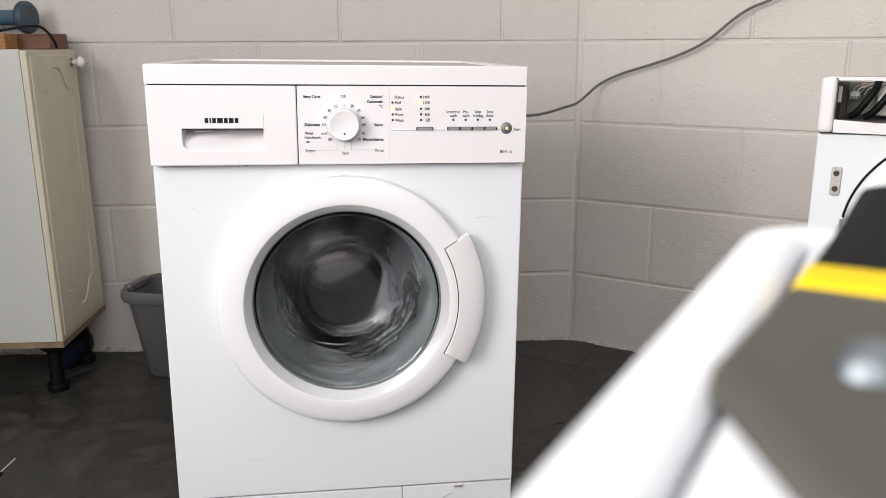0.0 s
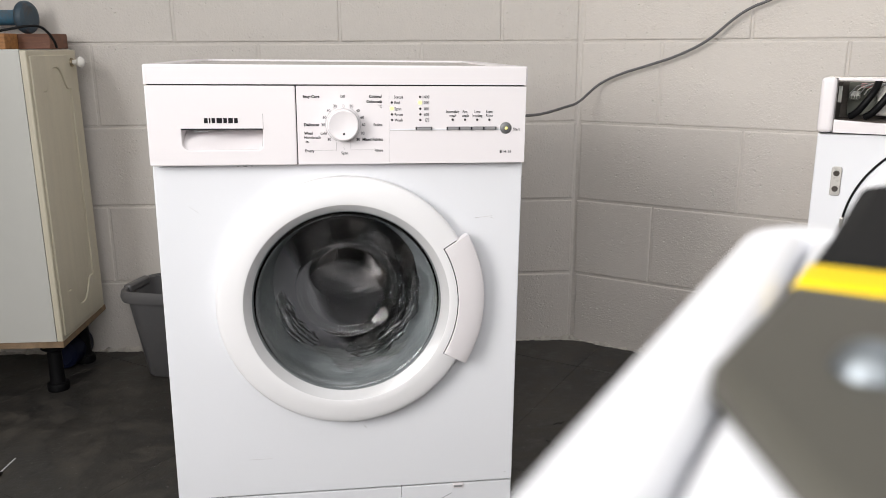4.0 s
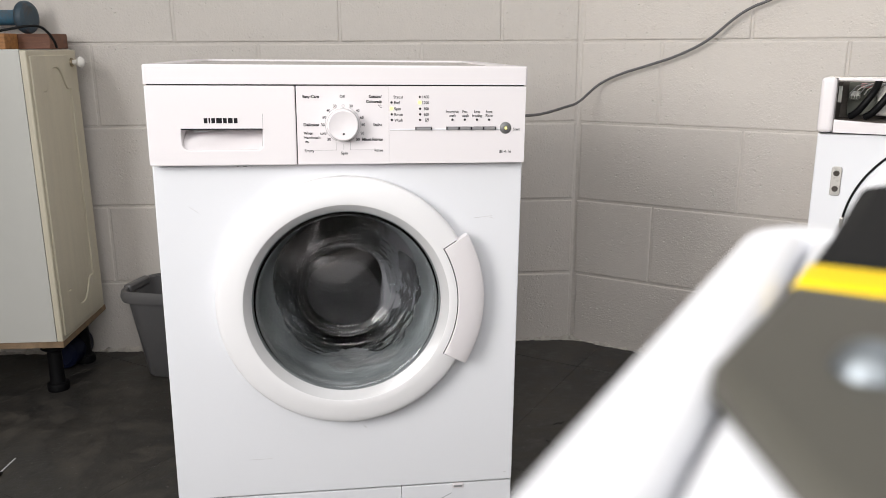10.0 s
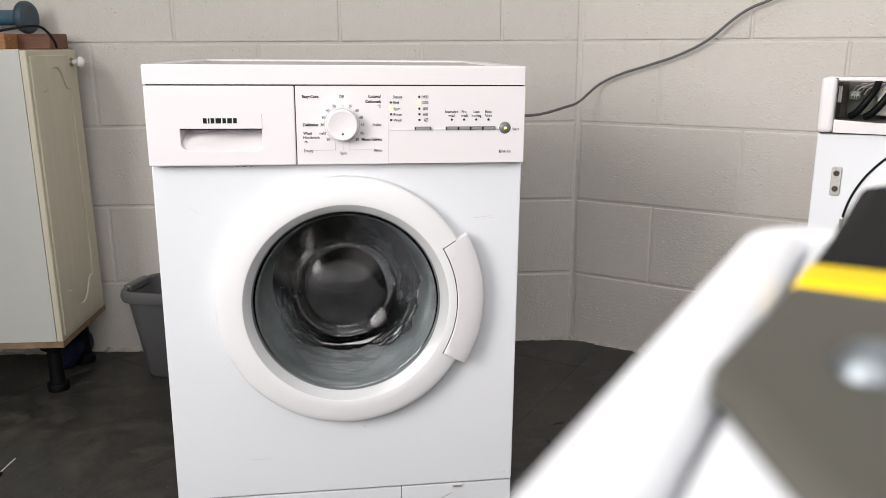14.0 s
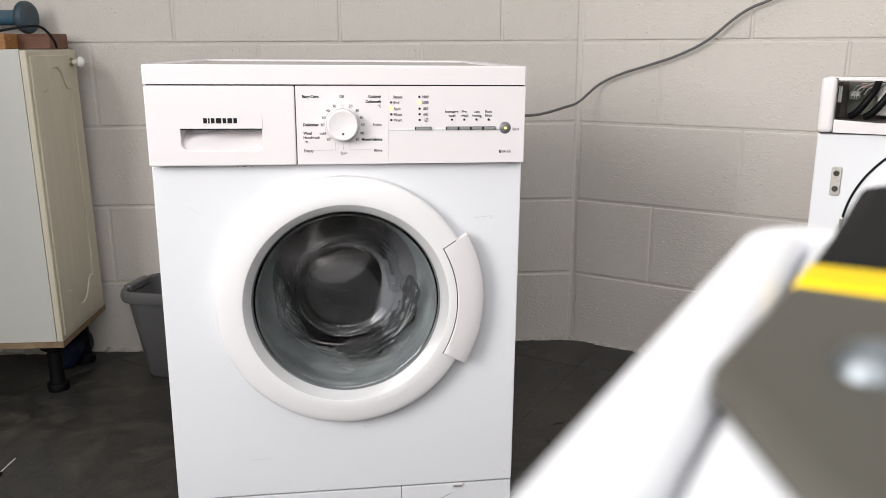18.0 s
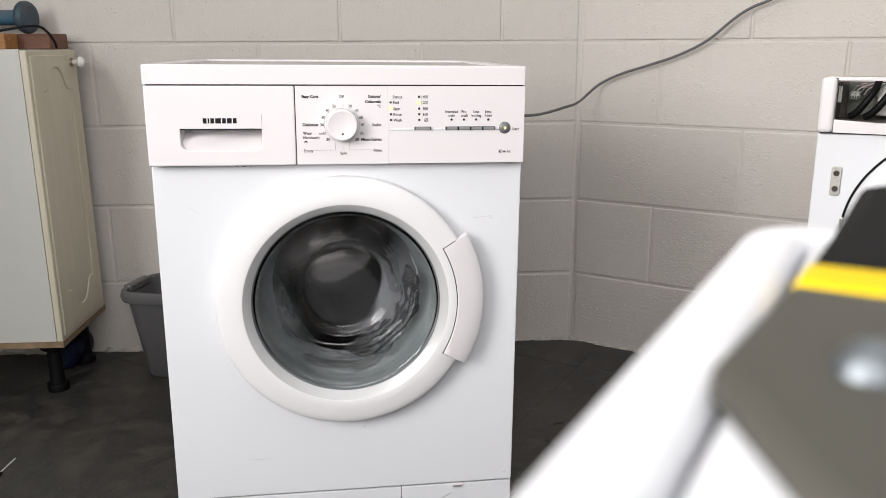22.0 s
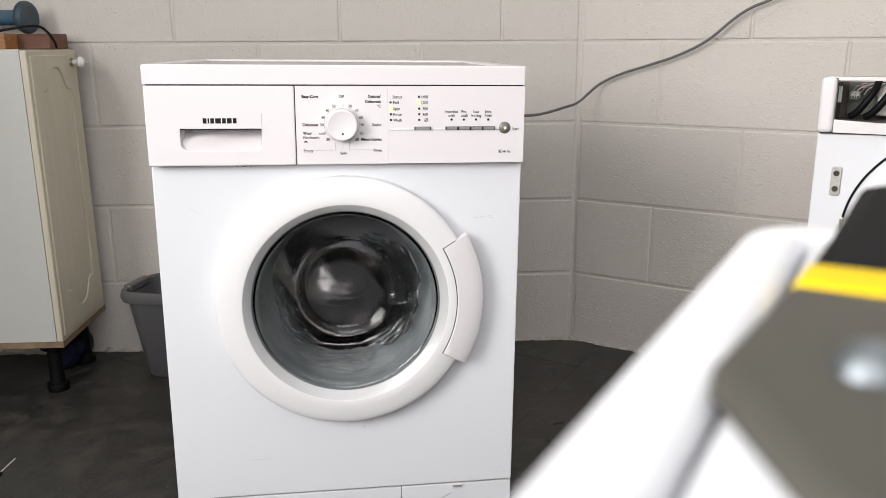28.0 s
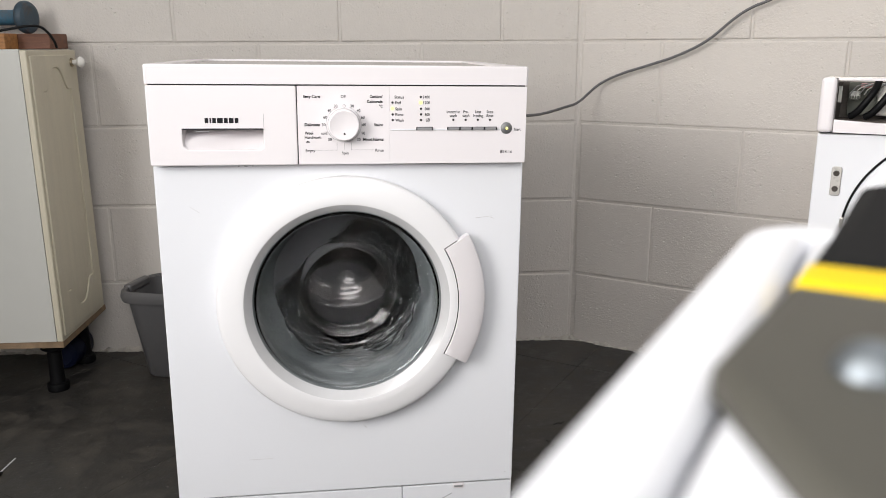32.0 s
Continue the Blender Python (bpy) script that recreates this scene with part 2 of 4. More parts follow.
M_PINK = mat("faded_pink_label", (0.45, 0.22, 0.22), 0.6, vary=0.15, scale=40)


# ---- mesh helpers ----
def obj(name, bm, material, smooth=False, angle=40):
    me = bpy.data.meshes.new(name)
    bmesh.ops.recalc_face_normals(bm, faces=bm.faces)
    bm.to_mesh(me)
    bm.free()
    me.materials.append(material)
    if smooth:
        me.shade_smooth()
        me.set_sharp_from_angle(angle=radians(angle))
        for p in me.polygons:
            if max(abs(c) for c in p.normal) > 0.99995:
                p.use_smooth = False
    return new(name, me)


def part(name, bm, material, parent, label="", smooth=True, angle=40):
    ob = obj(name, bm, material, smooth, angle)
    ob.parent = parent
    return tagged(ob, label)


def box(x0, x1, y0, y1, z0, z1, r=0.0, seg=2, bm=None):
    bm = bm or bmesh.new()
    g = bmesh.ops.create_cube(bm, size=1.0)
    for v in g["verts"]:
        v.co = Vector(((x0 + x1) / 2 + v.co.x * (x1 - x0), (y0 + y1) / 2 + v.co.y * (y1 - y0), (z0 + z1) / 2 + v.co.z * (z1 - z0)))
    if r:
        es = list({e for v in g["verts"] for e in v.link_edges})
        bmesh.ops.bevel(bm, geom=es, offset=r, segments=seg, profile=0.5, affect='EDGES')
    return bm


def plate(outer, holes, y0, y1, r=0.0, seg=2):
    """A flat plate in x and z with holes, from depth y0 (front) to y1."""
    bm = bmesh.new()
    loops = [outer, *holes]
    fronts, edges = [], []
    for loop in loops:
        vs = [bm.verts.new((x, y0, z)) for x, z in loop]
        fronts.append(vs)
        edges += [bm.edges.new((vs[i], vs[(i + 1) % len(vs)])) for i in range(len(vs))]
    bmesh.ops.triangle_fill(bm, use_beauty=True, use_dissolve=False, edges=edges)
    rim = list(edges)
    faces = list(bm.faces)
    back = {}
    for vs in fronts:
        for v in vs:
            back[v] = bm.verts.new((v.co.x, y1, v.co.z))
    for f in faces:
        bm.faces.new([back[v] for v in reversed(f.verts[:])])
    for vs in fronts:
        for i in range(len(vs)):
            a, b = vs[i], vs[(i + 1) % len(vs)]
            bm.faces.new((a, b, back[b], back[a]))
    bmesh.ops.recalc_face_normals(bm, faces=bm.faces)
    if r:
        bmesh.ops.bevel(bm, geom=[e for e in rim if e.is_valid], offset=r, segments=seg, profile=0.5, affect='EDGES')
    return bm


def circle(cx, cz, rad, n=96):
    return [(cx + rad * math.cos(2 * math.pi * i / n), cz + rad * math.sin(2 * math.pi * i / n)) for i in range(n)]


def rect(x0, x1, z0, z1, r=0.0, n=5):
    if not r:
        return [(x0, z0), (x1, z0), (x1, z1), (x0, z1)]
    pts = []
    for cx, cz, a in ((x1 - r, z0 + r, -90), (x1 - r, z1 - r, 0), (x0 + r, z1 - r, 90), (x0 + r, z0 + r, 180)):
        for i in range(n + 1):
            t = radians(a + 90 * i / n)
            pts.append((cx + r * math.cos(t), cz + r * math.sin(t)))
    return pts


def lathe(profile, n=96, cx=0.0, cz=0.0, closed=False):
    """Rings (radius, depth y) turned about the y axis through (cx, cz)."""
    bm = bmesh.new()
    rings = []
    for rad, y in profile:
        if rad < 1e-6:
            rings.append([bm.verts.new((cx, y, cz))])
        else:
            rings.append([bm.verts.new((cx + rad * math.cos(2 * math.pi * i / n), y, cz + rad * math.sin(2 * math.pi * i / n))) for i in range(n)])
    pairs = list(zip(rings, rings[1:])) + ([(rings[-1], rings[0])] if closed else [])
    for a, b in pairs:
        for i in range(n if len(a) + len(b) > 2 else 0):
            j = (i + 1) % n
            if len(a) == 1:
                bm.faces.new((a[0], b[j], b[i]))
            elif len(b) == 1:
                bm.faces.new((a[i], a[j], b[0]))
            else:
                bm.faces.new((a[i], a[j], b[j], b[i]))
    bmesh.ops.remove_doubles(bm, verts=bm.verts, dist=1e-6)
    return bm


def disc(cx, cz, rad, y0, y1, n=20):
    return lathe([(0, y0), (rad * 0.85, y0), (rad, y0 + (y1 - y0) * 0.3), (rad, y1)], n, cx, cz)


def smooth_path(pts, steps=8):
    pts = [Vector(p) for p in pts]
    out = []
    for i in range(len(pts) - 1):
        p0, p1, p2, p3 = pts[max(i - 1, 0)], pts[i], pts[i + 1], pts[min(i + 2, len(pts) - 1)]
        for k in range(steps):
            t = k / steps
            out.append(0.5 * (2 * p1 + (p2 - p0) * t + (2 * p0 - 5 * p1 + 4 * p2 - p3) * t * t + (3 * p1 - p0 - 3 * p2 + p3) * t ** 3))
    return out + [pts[-1]]


def tube(pts, rad, n=10, steps=8):
    pts = smooth_path(pts, steps)
    bm = bmesh.new()
    rings = []
    for i, p in enumerate(pts):
        d = (pts[min(i + 1, len(pts) - 1)] - pts[max(i - 1, 0)]).normalized()
        u = d.orthogonal().normalized() if i == 0 else (u - d * u.dot(d)).normalized()
        w = d.cross(u)
        rings.append([bm.verts.new(p + rad * (u * math.cos(2 * math.pi * k / n) + w * math.sin(2 * math.pi * k / n))) for k in range(n)])
    for a, b in zip(rings, rings[1:]):
        for k in range(n):
            bm.faces.new((a[k], a[(k + 1) % n], b[(k + 1) % n], b[k]))
    bm.faces.new(rings[0])
    bm.faces.new(rings[-1])
    return bm


def thing(name, label, category, m=None, group="", kind=""):
    ob = new(name)
    ob.empty_display_size = 0.05
    if m is not None:
        ob.matrix_world = m
    return tagged(ob, label, category, group, kind)


def written(name, text, x, z, y, width, parent, material, align='LEFT', heavy=False):
    """Printed words lying on the fascia, scaled to the given width."""
    cu = bpy.data.curves.new(name, 'FONT')
    cu.body, cu.size, cu.resolution_u = text, 0.01, 3
    cu.offset = 0.00034 if heavy else 0.00016
    tmp = new(name, cu)
    me = bpy.data.meshes.new_from_object(tmp.evaluated_get(bpy.context.evaluated_depsgraph_get()))
    bpy.data.objects.remove(tmp)
    bpy.data.curves.remove(cu)
    xs, ys = [v.co.x for v in me.vertices], [v.co.y for v in me.vertices]
    k = width / (max(xs) - min(xs))
    off = {'LEFT': min(xs), 'RIGHT': max(xs), 'CENTER': (min(xs) + max(xs)) / 2}[align]
    mid = 0.0036
    for v in me.vertices:
        v.co = Vector((x + (v.co.x - off) * k, y, z + (v.co.y - mid) * 0.64))
    me.materials.append(material)
    ob = new(name, me)
    ob.parent = parent
    return ob


# ---- the room ----
CORNER = Vector((0.3894, 2.3139, 0))
DL = Vector((-math.cos(0.0611), -math.sin(0.0611), 0))
DR = Vector((math.cos(0.5489), -math.sin(0.5489), 0))
NL = Vector((math.sin(0.0611) * 1, -math.cos(0.0611), 0))
NR = Vector((-math.sin(0.5489), -math.cos(0.5489), 0))
ROOM_H = 2.65


def wall_frame(origin, along, inward):
    """Local x along the wall, y out of the room (so faces look to -y), z up."""
    m = Matrix((( along.x, -inward.x, 0, origin.x), (along.y, -inward.y, 0, origin.y), (0, 0, 1, 0), (0, 0, 0, 1)))
    return m


def wall(name, m, length, z1=ROOM_H, thick=0.2, x0=0.0, z0=0.0, back=0.0030):
    ob = obj(name, box(x0, length, back, thick, z0, z1), M_MORTAR)
    ob.matrix_world = m
    return tagged(ob, "grey-cream painted concrete block wall", "wall", kind="structure")


# north wall runs to the left of the corner: local x from the left end to the corner
LEFT_LEN, RIGHT_LEN = 2.15, 2.6
m_north = wall_frame(CORNER + DL * LEFT_LEN, -DL, NL)
m_east = wall_frame(CORNER, DR, NR)
wall_north = wall("wall_north", m_north, LEFT_LEN + 0.05)
wall_east = wall("wall_east", m_east, RIGHT_LEN, x0=-0.02)
PW = CORNER + DL * LEFT_LEN
PE = CORNER + DR * RIGHT_LEN
SOUTH = -1.6


def plain_wall(name, p0, p1, openings=(), label="dark closing wall out of view"):
    """A plain closing wall from p0 to p1 seen from the room on its left hand."""
    d = (p1 - p0)
    n = d.length
    d.normalize()
    inward = Vector((-d.y, d.x, 0))
    outer = rect(0, n, 0, ROOM_H)
    bm = plate(outer, openings, 0.0, 0.2)
    ob = obj(name, bm, M_UNSEEN_WALL)
    ob.matrix_world = wall_frame(p0, d, inward)
    return tagged(ob, label, "wall", kind="structure")


SW, SE = Vector((PW.x, SOUTH, 0)), Vector((PE.x, SOUTH, 0))
# added walls out of view that close the room and hold back fill light
plain_wall("wall_west", PW, SW, [rect(2.18, 3.58, 0.98, 2.28)], "dark closing wall out of view with an opening added for the fill lamp")
plain_wall("wall_south", SW, SE, [rect(-1.04 - SW.x, 0.94 - SW.x, 1.34, 2.52)], "dark closing wall out of view with a wide window opening")
plain_wall("wall_south_east", SE, PE)

# unseen ceiling; its opening is made up to go with the overhead fill
ceiling_bm = plate(rect(PW.x - 0.3, PE.x + 0.3, SOUTH - 0.3, 2.6), [rect(-0.30, 2.10, -0.20, 1.80)], 0.0, 0.12)
ceiling = tagged(obj("ceiling", ceiling_bm, M_CEIL), "dull grey flat ceiling, out of view, with an opening added for the fill lamp", "ceiling", kind="structure")
ceiling.matrix_world = Matrix(((1, 0, 0, 0), (0, 0, 1, 0), (0, 1, 0, ROOM_H), (0, 0, 0, 1)))

ground_bm = bmesh.new()
bmesh.ops.create_grid(ground_bm, x_segments=8, y_segments=8, size=40)
for v in ground_bm.verts:
    v.co.z = -0.0024
ground = tagged(obj("ground", ground_bm, M_GROUT), "dark concrete ground under the slabs", "ground", kind="structure")

# ---- the washing machine ----
MO, MP, MR = Vector((-0.1564, 1.2738, 0.8505)), -0.1372, 0.0156
_ax = Vector((math.cos(MP) * math.cos(MR), -math.sin(MP) * math.cos(MR), -math.sin(MR)))
_ay = Vector((math.sin(MP), math.cos(MP), 0))
_az = _ax.cross(_ay)
_base = MO - _az * 0.85
MACHINE_POSE = Matrix(((_ax.x, _ay.x, _az.x, _base.x), (_ax.y, _ay.y, _az.y, _base.y), (_ax.z, _ay.z, _az.z, _base.z), (0, 0, 0, 1)))
DX, DZ = 0.003, 0.459      # middle of the porthole
PX = 0.000885              # a small unit for the print
machine = thing("washing_machine", "white front-loading washing machine spinning with a round glass door", "washing machine", MACHINE_POSE)


def zb(b):
    return 0.85 + b


def build_machine():
    # outer casing
    front = plate(rect(-0.2995, 0.2995, 0.0995, zb(-0.1575), 0.004, 3), [circle(DX, DZ, 0.176, 96)], 0.02, 0.024, 0.002)
    part("front_panel", front, M_WHITE, machine, smooth=True)
    for s in (-1, 1):
        x0, x1 = sorted((s * 0.2995, s * 0.2965))
        part("side_panel", box(x0, x1, 0.0245, 0.508, 0.03, 0.8185, 0.001), M_WHITE, machine)
    part("back_panel", box(-0.296, 0.296, 0.502, 0.507, 0.03, 0.8185), M_INNER, machine)
    # worktop with a sunken panel and a raised back rim
    top = plate([(-0.296, 0.0), (0.296, 0.0), (0.2995, 0.0035), (0.30, 0.460), (0.293, 0.495), (0.274, 0.512), (-0.274, 0.512), (-0.293, 0.495), (-0.30, 0.460), (-0.2995, 0.0035)], [rect(-0.270, 0.270, 0.030, 0.494, 0.012, 4)], 0.0, 0.0295, 0.0030, 3)
    top.transform(Matrix(((1, 0, 0, 0), (0, 0, 1, 0), (0, -1, 0, 0.85), (0, 0, 0, 1))))
    part("worktop_frame", top, M_PLASTIC, machine)
    part("worktop_panel", box(-0.2695, 0.2695, 0.0305, 0.4935, 0.835, 0.8466, 0.001), M_TOPGREY, machine, "grey-white worktop panel")
    part("worktop_gap", box(-0.2955, 0.2955, 0.006, 0.03, 0.8175, 0.8215), M_DARK, machine, "dark gap under the worktop")
    # detergent drawer
    y = 0.0
    hole = [(-0.2475, zb(-0.0985)), (-0.2475, zb(-0.119))]
    for i in range(1, 7):
        t = radians(180 + 90 * i / 6)
        hole.append((-0.2365 + 0.011 * math.cos(t), zb(-0.1200) + 0.011 * math.sin(t)))
    hole += [(-0.1300, zb(-0.131)), (-0.1250, zb(-0.1265)), (-0.1242, zb(-0.0985))]
    drawer = part("detergent_drawer", plate(rect(-0.2985, -0.0722, zb(-0.1555), zb(-0.0318), 0.003, 3), [hole], y, 0.022, 0.0018), M_PLASTIC, machine)
    pocket = bmesh.new()
    a = [pocket.verts.new((px, 0.003, pz)) for px, pz in hole]
    b = [pocket.verts.new((px * 0.97 - 0.0055, 0.006 if pz < zb(-0.11) else 0.046, pz + 0.0008 if pz < zb(-0.11) else pz - 0.001)) for px, pz in hole]
    for i in range(len(a)):
        j = (i + 1) % len(a)
        pocket.faces.new((a[i], a[j], b[j], b[i]))
    pocket.faces.new(b)
    part("handle_recess", pocket, M_PLASTIC, drawer)
    # near-black strip imitates the shade under the recess's upper edge
    part("recess_shadow", box(-0.2475, -0.1245, -0.0006, 0.004, zb(-0.0992), zb(-0.0976), 0.0003), M_PRINT, drawer, "dark strip painted as shade along the top of the handle recess")
    part("seam", box(-0.12345, -0.12295, -0.0004, 0.002, zb(-0.0985), zb(-0.0745)), M_PRINT_GREY, drawer)
    part("moulded_mark", box(-0.2310, -0.2090, 0.0125, 0.0165, zb(-0.1040), zb(-0.1028), 0.0003), M_WHITE, drawer)
    # the maker's mark as plain dark blocks
    wx = -0.2126
    for w in (6.2, 2.6, 6.2, 9.6, 6.2, 8.0, 6.2):
        part("mark_block", box(wx, wx + w * PX, -0.0004, 0.001, zb(-0.0892), zb(-0.0812)), M_PRINT, drawer)
        wx += (w + 2.1) * PX
    # control panel in two pieces
    left = part("dial_panel", plate(rect(-0.0706, 0.0744, zb(-0.1550), zb(-0.0318), 0.001, 3), [], 0.0, 0.022, 0.0003), M_PLASTIC, machine)
    right = part("button_panel", plate(rect(0.0745, 0.2975, zb(-0.1548), zb(-0.0318), 0.001, 3), [], 0.0, 0.022, 0.0003), M_PLASTIC, machine)
    part("seam", box(-0.0722, -0.0706, 0.003, 0.02, zb(-0.155), zb(-0.032)), M_DARK, machine)
    # dial
    kx, kz = 0.0012, zb(-0.0915)
    part("dial_ring", lathe([(0.0263, 0.001), (0.0263, -0.0006), (0.0256, -0.0012), (0.0250, 0.001)], 64, kx, kz), M_RING, left)
    dial = part("dial", lathe([(0.0252, 0.001), (0.0250, -0.010), (0.0246, -0.0165), (0.0236, -0.0190), (0.0218, -0.0197), (0.0205, -0.0192), (0, -0.0188)], 64, kx, kz), M_PLASTIC, left)
    part("dial_dot", disc(0.0020, zb(-0.1050), 0.0016, -0.0200, -0.0180, 16), M_PRINT, dial)
    scale_arc = bmesh.new()
    prev = None
    for i in range(49):
        t = radians(108 + 324 * i / 48)
        pair = [scale_arc.verts.new((kx + rr * math.cos(t), -0.0003, kz + rr * math.sin(t))) for rr in (0.0276, 0.0280)]
        if prev:
            scale_arc.faces.new((prev[0], prev[1], pair[1], pair[0]))
        prev = pair
    part("dial_scale", scale_arc, M_PRINT_GREY, left)
    part("off_mark", lathe([(0.0024, -0.0003), (0.0019, -0.0004), (0.0018, 0.001)], 20, 0.0024, zb(-0.0627)), M_PRINT_GREY, left)
    # guide lines under the dial
    for x0, x1, b0, b1 in ((-0.0440, -0.0098, -0.1325, -0.1321), (-0.0102, -0.0098, -0.1325, -0.1200), (0.0125, 0.0129, -0.1325, -0.1200),
                           (0.0125, 0.0490, -0.1325, -0.1321), (0.0018, 0.0022, -0.1320, -0.1215)):
        part("guide_line", box(x0, x1, -0.0003, 0.001, zb(b0), zb(b1)), M_PRINT_GREY, left)
    T = -0.0004
    for text, x, b, al, w, heavy in (
            ("Easy-Care", -0.0605, -0.0479, 'LEFT', 29, 1), ("Off", 0.0012, -0.0478, 'CENTER', 9, 0),
            ("Cottons/", 0.0632, -0.0476, 'RIGHT', 23, 1), ("Coloureds", 0.0632, -0.0556, 'RIGHT', 28, 1), ("\u00b0C", 0.0630, -0.0630, 'RIGHT', 6, 0),
            ("30", -0.0109, -0.0627, 'CENTER', 6.5, 0), ("30", 0.0148, -0.0627, 'CENTER', 6.5, 0), ("40", -0.0212, -0.0698, 'CENTER', 6.5, 0),
            ("40", 0.0249, -0.0698, 'CENTER', 6.5, 0), ("60", -0.0277, -0.0803, 'CENTER', 6.5, 0), ("60", 0.0315, -0.0804, 'CENTER', 6.5, 0),
            ("30", -0.0302, -0.0919, 'CENTER', 6.5, 0), ("60", 0.0335, -0.0920, 'CENTER', 6.5, 0), ("cold", -0.0300, -0.1052, 'CENTER', 11, 0),
            ("90", 0.0320, -0.1055, 'CENTER', 6.5, 0), ("30", -0.0210, -0.1151, 'CENTER', 6.5, 0), ("30", 0.0247, -0.1153, 'CENTER', 6.5, 0),
            ("Delicates", -0.0602, -0.0918, 'LEFT', 27, 1), ("Stains", 0.0493, -0.0921, 'LEFT', 16, 0), ("Wool", -0.0604, -0.1051, 'LEFT', 15, 1),
            ("Handwash", -0.0604, -0.1118, 'LEFT', 29, 0), ("Mixed Fabrics", 0.0314, -0.1153, 'LEFT', 37, 1), ("Empty", -0.0597, -0.1328, 'LEFT', 17, 0),
            ("Spin", 0.0027, -0.1369, 'CENTER', 12, 0), ("Rinse", 0.0643, -0.1328, 'RIGHT', 15, 0)):
        written("lettering", text, x, zb(b), T, w * PX, left, M_PRINT if heavy else M_LETTER, al, bool(heavy))
    for x0, x1, b0, b1 in ((-0.0585, -0.0530, -0.1205, -0.1198), (-0.0585, -0.0580, -0.1200, -0.1180), (-0.0535, -0.0530, -0.1200, -0.1180), (-0.0572, -0.0544, -0.1190, -0.1172)):
        part("hand_wash_symbol", box(x0, x1, -0.0004, 0.001, zb(b0), zb(b1)), M_PRINT, left)
    for text, x, b, al, w, heavy in (
            ("Status", 0.0820, -0.0485, 'LEFT', 17, 0), ("End", 0.0829, -0.0573, 'LEFT', 10, 0), ("Spin", 0.0831, -0.0671, 'LEFT', 12, 0),
            ("Rinse", 0.0831, -0.0760, 'LEFT', 15, 0), ("Wash", 0.0831, -0.0850, 'LEFT', 15, 0), ("1400", 0.1336, -0.0484, 'CENTER', 12, 0),
            ("1200", 0.1336, -0.0573, 'CENTER', 12, 0), ("800", 0.1345, -0.0671, 'CENTER', 9, 0), ("600", 0.1345, -0.0760, 'CENTER', 9, 0),
            ("Intensive", 0.1768, -0.0716, 'CENTER', 24, 0), ("wash", 0.1769, -0.0779, 'CENTER', 13, 0), ("Pre-", 0.1976, -0.0716, 'CENTER', 10, 0),
            ("wash", 0.1977, -0.0779, 'CENTER', 13, 0), ("Less", 0.2175, -0.0716, 'CENTER', 11, 0), ("Ironing", 0.2176, -0.0779, 'CENTER', 18, 0),
            ("Extra", 0.2371, -0.0716, 'CENTER', 12, 0), ("Rinse", 0.2372, -0.0779, 'CENTER', 13, 0), ("Start", 0.2831, -0.1000, 'CENTER', 13, 0),
            ("E", 0.2560, -0.1365, 'LEFT', 4.0, 1), ("14-16", 0.2612, -0.1365, 'LEFT', 16, 0)):
        written("lettering", text, x, zb(b), T, w * PX, right, M_PRINT if heavy else M_LETTER, al, bool(heavy))
    part("no_spin_symbol", lathe([(0.0032, -0.0003), (0.0026, -0.0004), (0.0025, 0.001)], 24, 0.1356, zb(-0.0850)), M_PRINT, right)
    slash = box(-0.0036, 0.0036, -0.0005, 0.001, -0.0003, 0.0003)
    slash.transform(Matrix.Translation((0.1356, 0, zb(-0.0850))) @ Matrix.Rotation(radians(-45), 4, 'Y'))
    part("no_spin_slash", slash, M_PRINT, right)
    for i, (x, b) in enumerate(((0.0788, -0.0573), (0.0788, -0.0666), (0.0791, -0.0760), (0.0791, -0.0849), (0.1240, -0.0484), (0.1240, -0.0573),
                                (0.1245, -0.0671), (0.1246, -0.0760), (0.1246, -0.0850), (0.1770, -0.0847), (0.1973, -0.0847), (0.2173, -0.0847), (0.2374, -0.0848))):
        lit = i in (1, 5)
        part("indicator_light", disc(x, zb(b), 0.0030 if lit else 0.0019, -0.0009, 0.001, 18), M_LED_ON if lit else M_LED_OFF, right, "glowing yellow indicator" if lit else "")
    part("button_groove", box(0.0756, 0.2560, -0.0004, 0.001, zb(-0.1010), zb(-0.0988), 0.0003), M_WHITE, right)
    part("groove_shadow_line", box(0.0756, 0.2560, -0.0003, 0.001, zb(-0.1014), zb(-0.1010)), M_PRINT_GREY, right)
    for x0, x1 in ((0.1173, 0.1432), (0.1677, 0.1876), (0.1880, 0.2077), (0.2081, 0.2279), (0.2283, 0.2484)):
        button = part("push_button", box(x0, x1, -0.0026, 0.003, zb(-0.1008), zb(-0.0964), 0.0006), M_PUSH, right)
        part("button_top", box(x0, x1, -0.0024, 0.003, zb(-0.0964), zb(-0.0958)), M_PRINT, button)
        for xe in (x0 - 0.0004, x1 - 0.0010):
            part("button_end", box(xe, xe + 0.0014, -0.0030, 0.003, zb(-0.1012), zb(-0.0958)), M_PRINT, button)
    start = part("start_button", lathe([(0, -0.0036), (0.004, -0.0034), (0.0075, -0.0022), (0.0095, -0.0006), (0.0098, 0.001)], 32, 0.2650, zb(-0.0981)), M_BUTTON, right)
    part("start_light", disc(0.2650, zb(-0.0981), 0.0021, -0.0042, -0.0030, 14), M_LED_ON, start)
    # plinth and pump flap
    plinth = part("plinth", box(-0.2985, 0.0945, 0.021, 0.03, 0.018, 0.0965, 0.0015), M_WHITE, machine)
    flap = part("pump_flap", box(0.0955, 0.2985, 0.021, 0.03, 0.018, 0.0965, 0.0015), M_WHITE, machine)
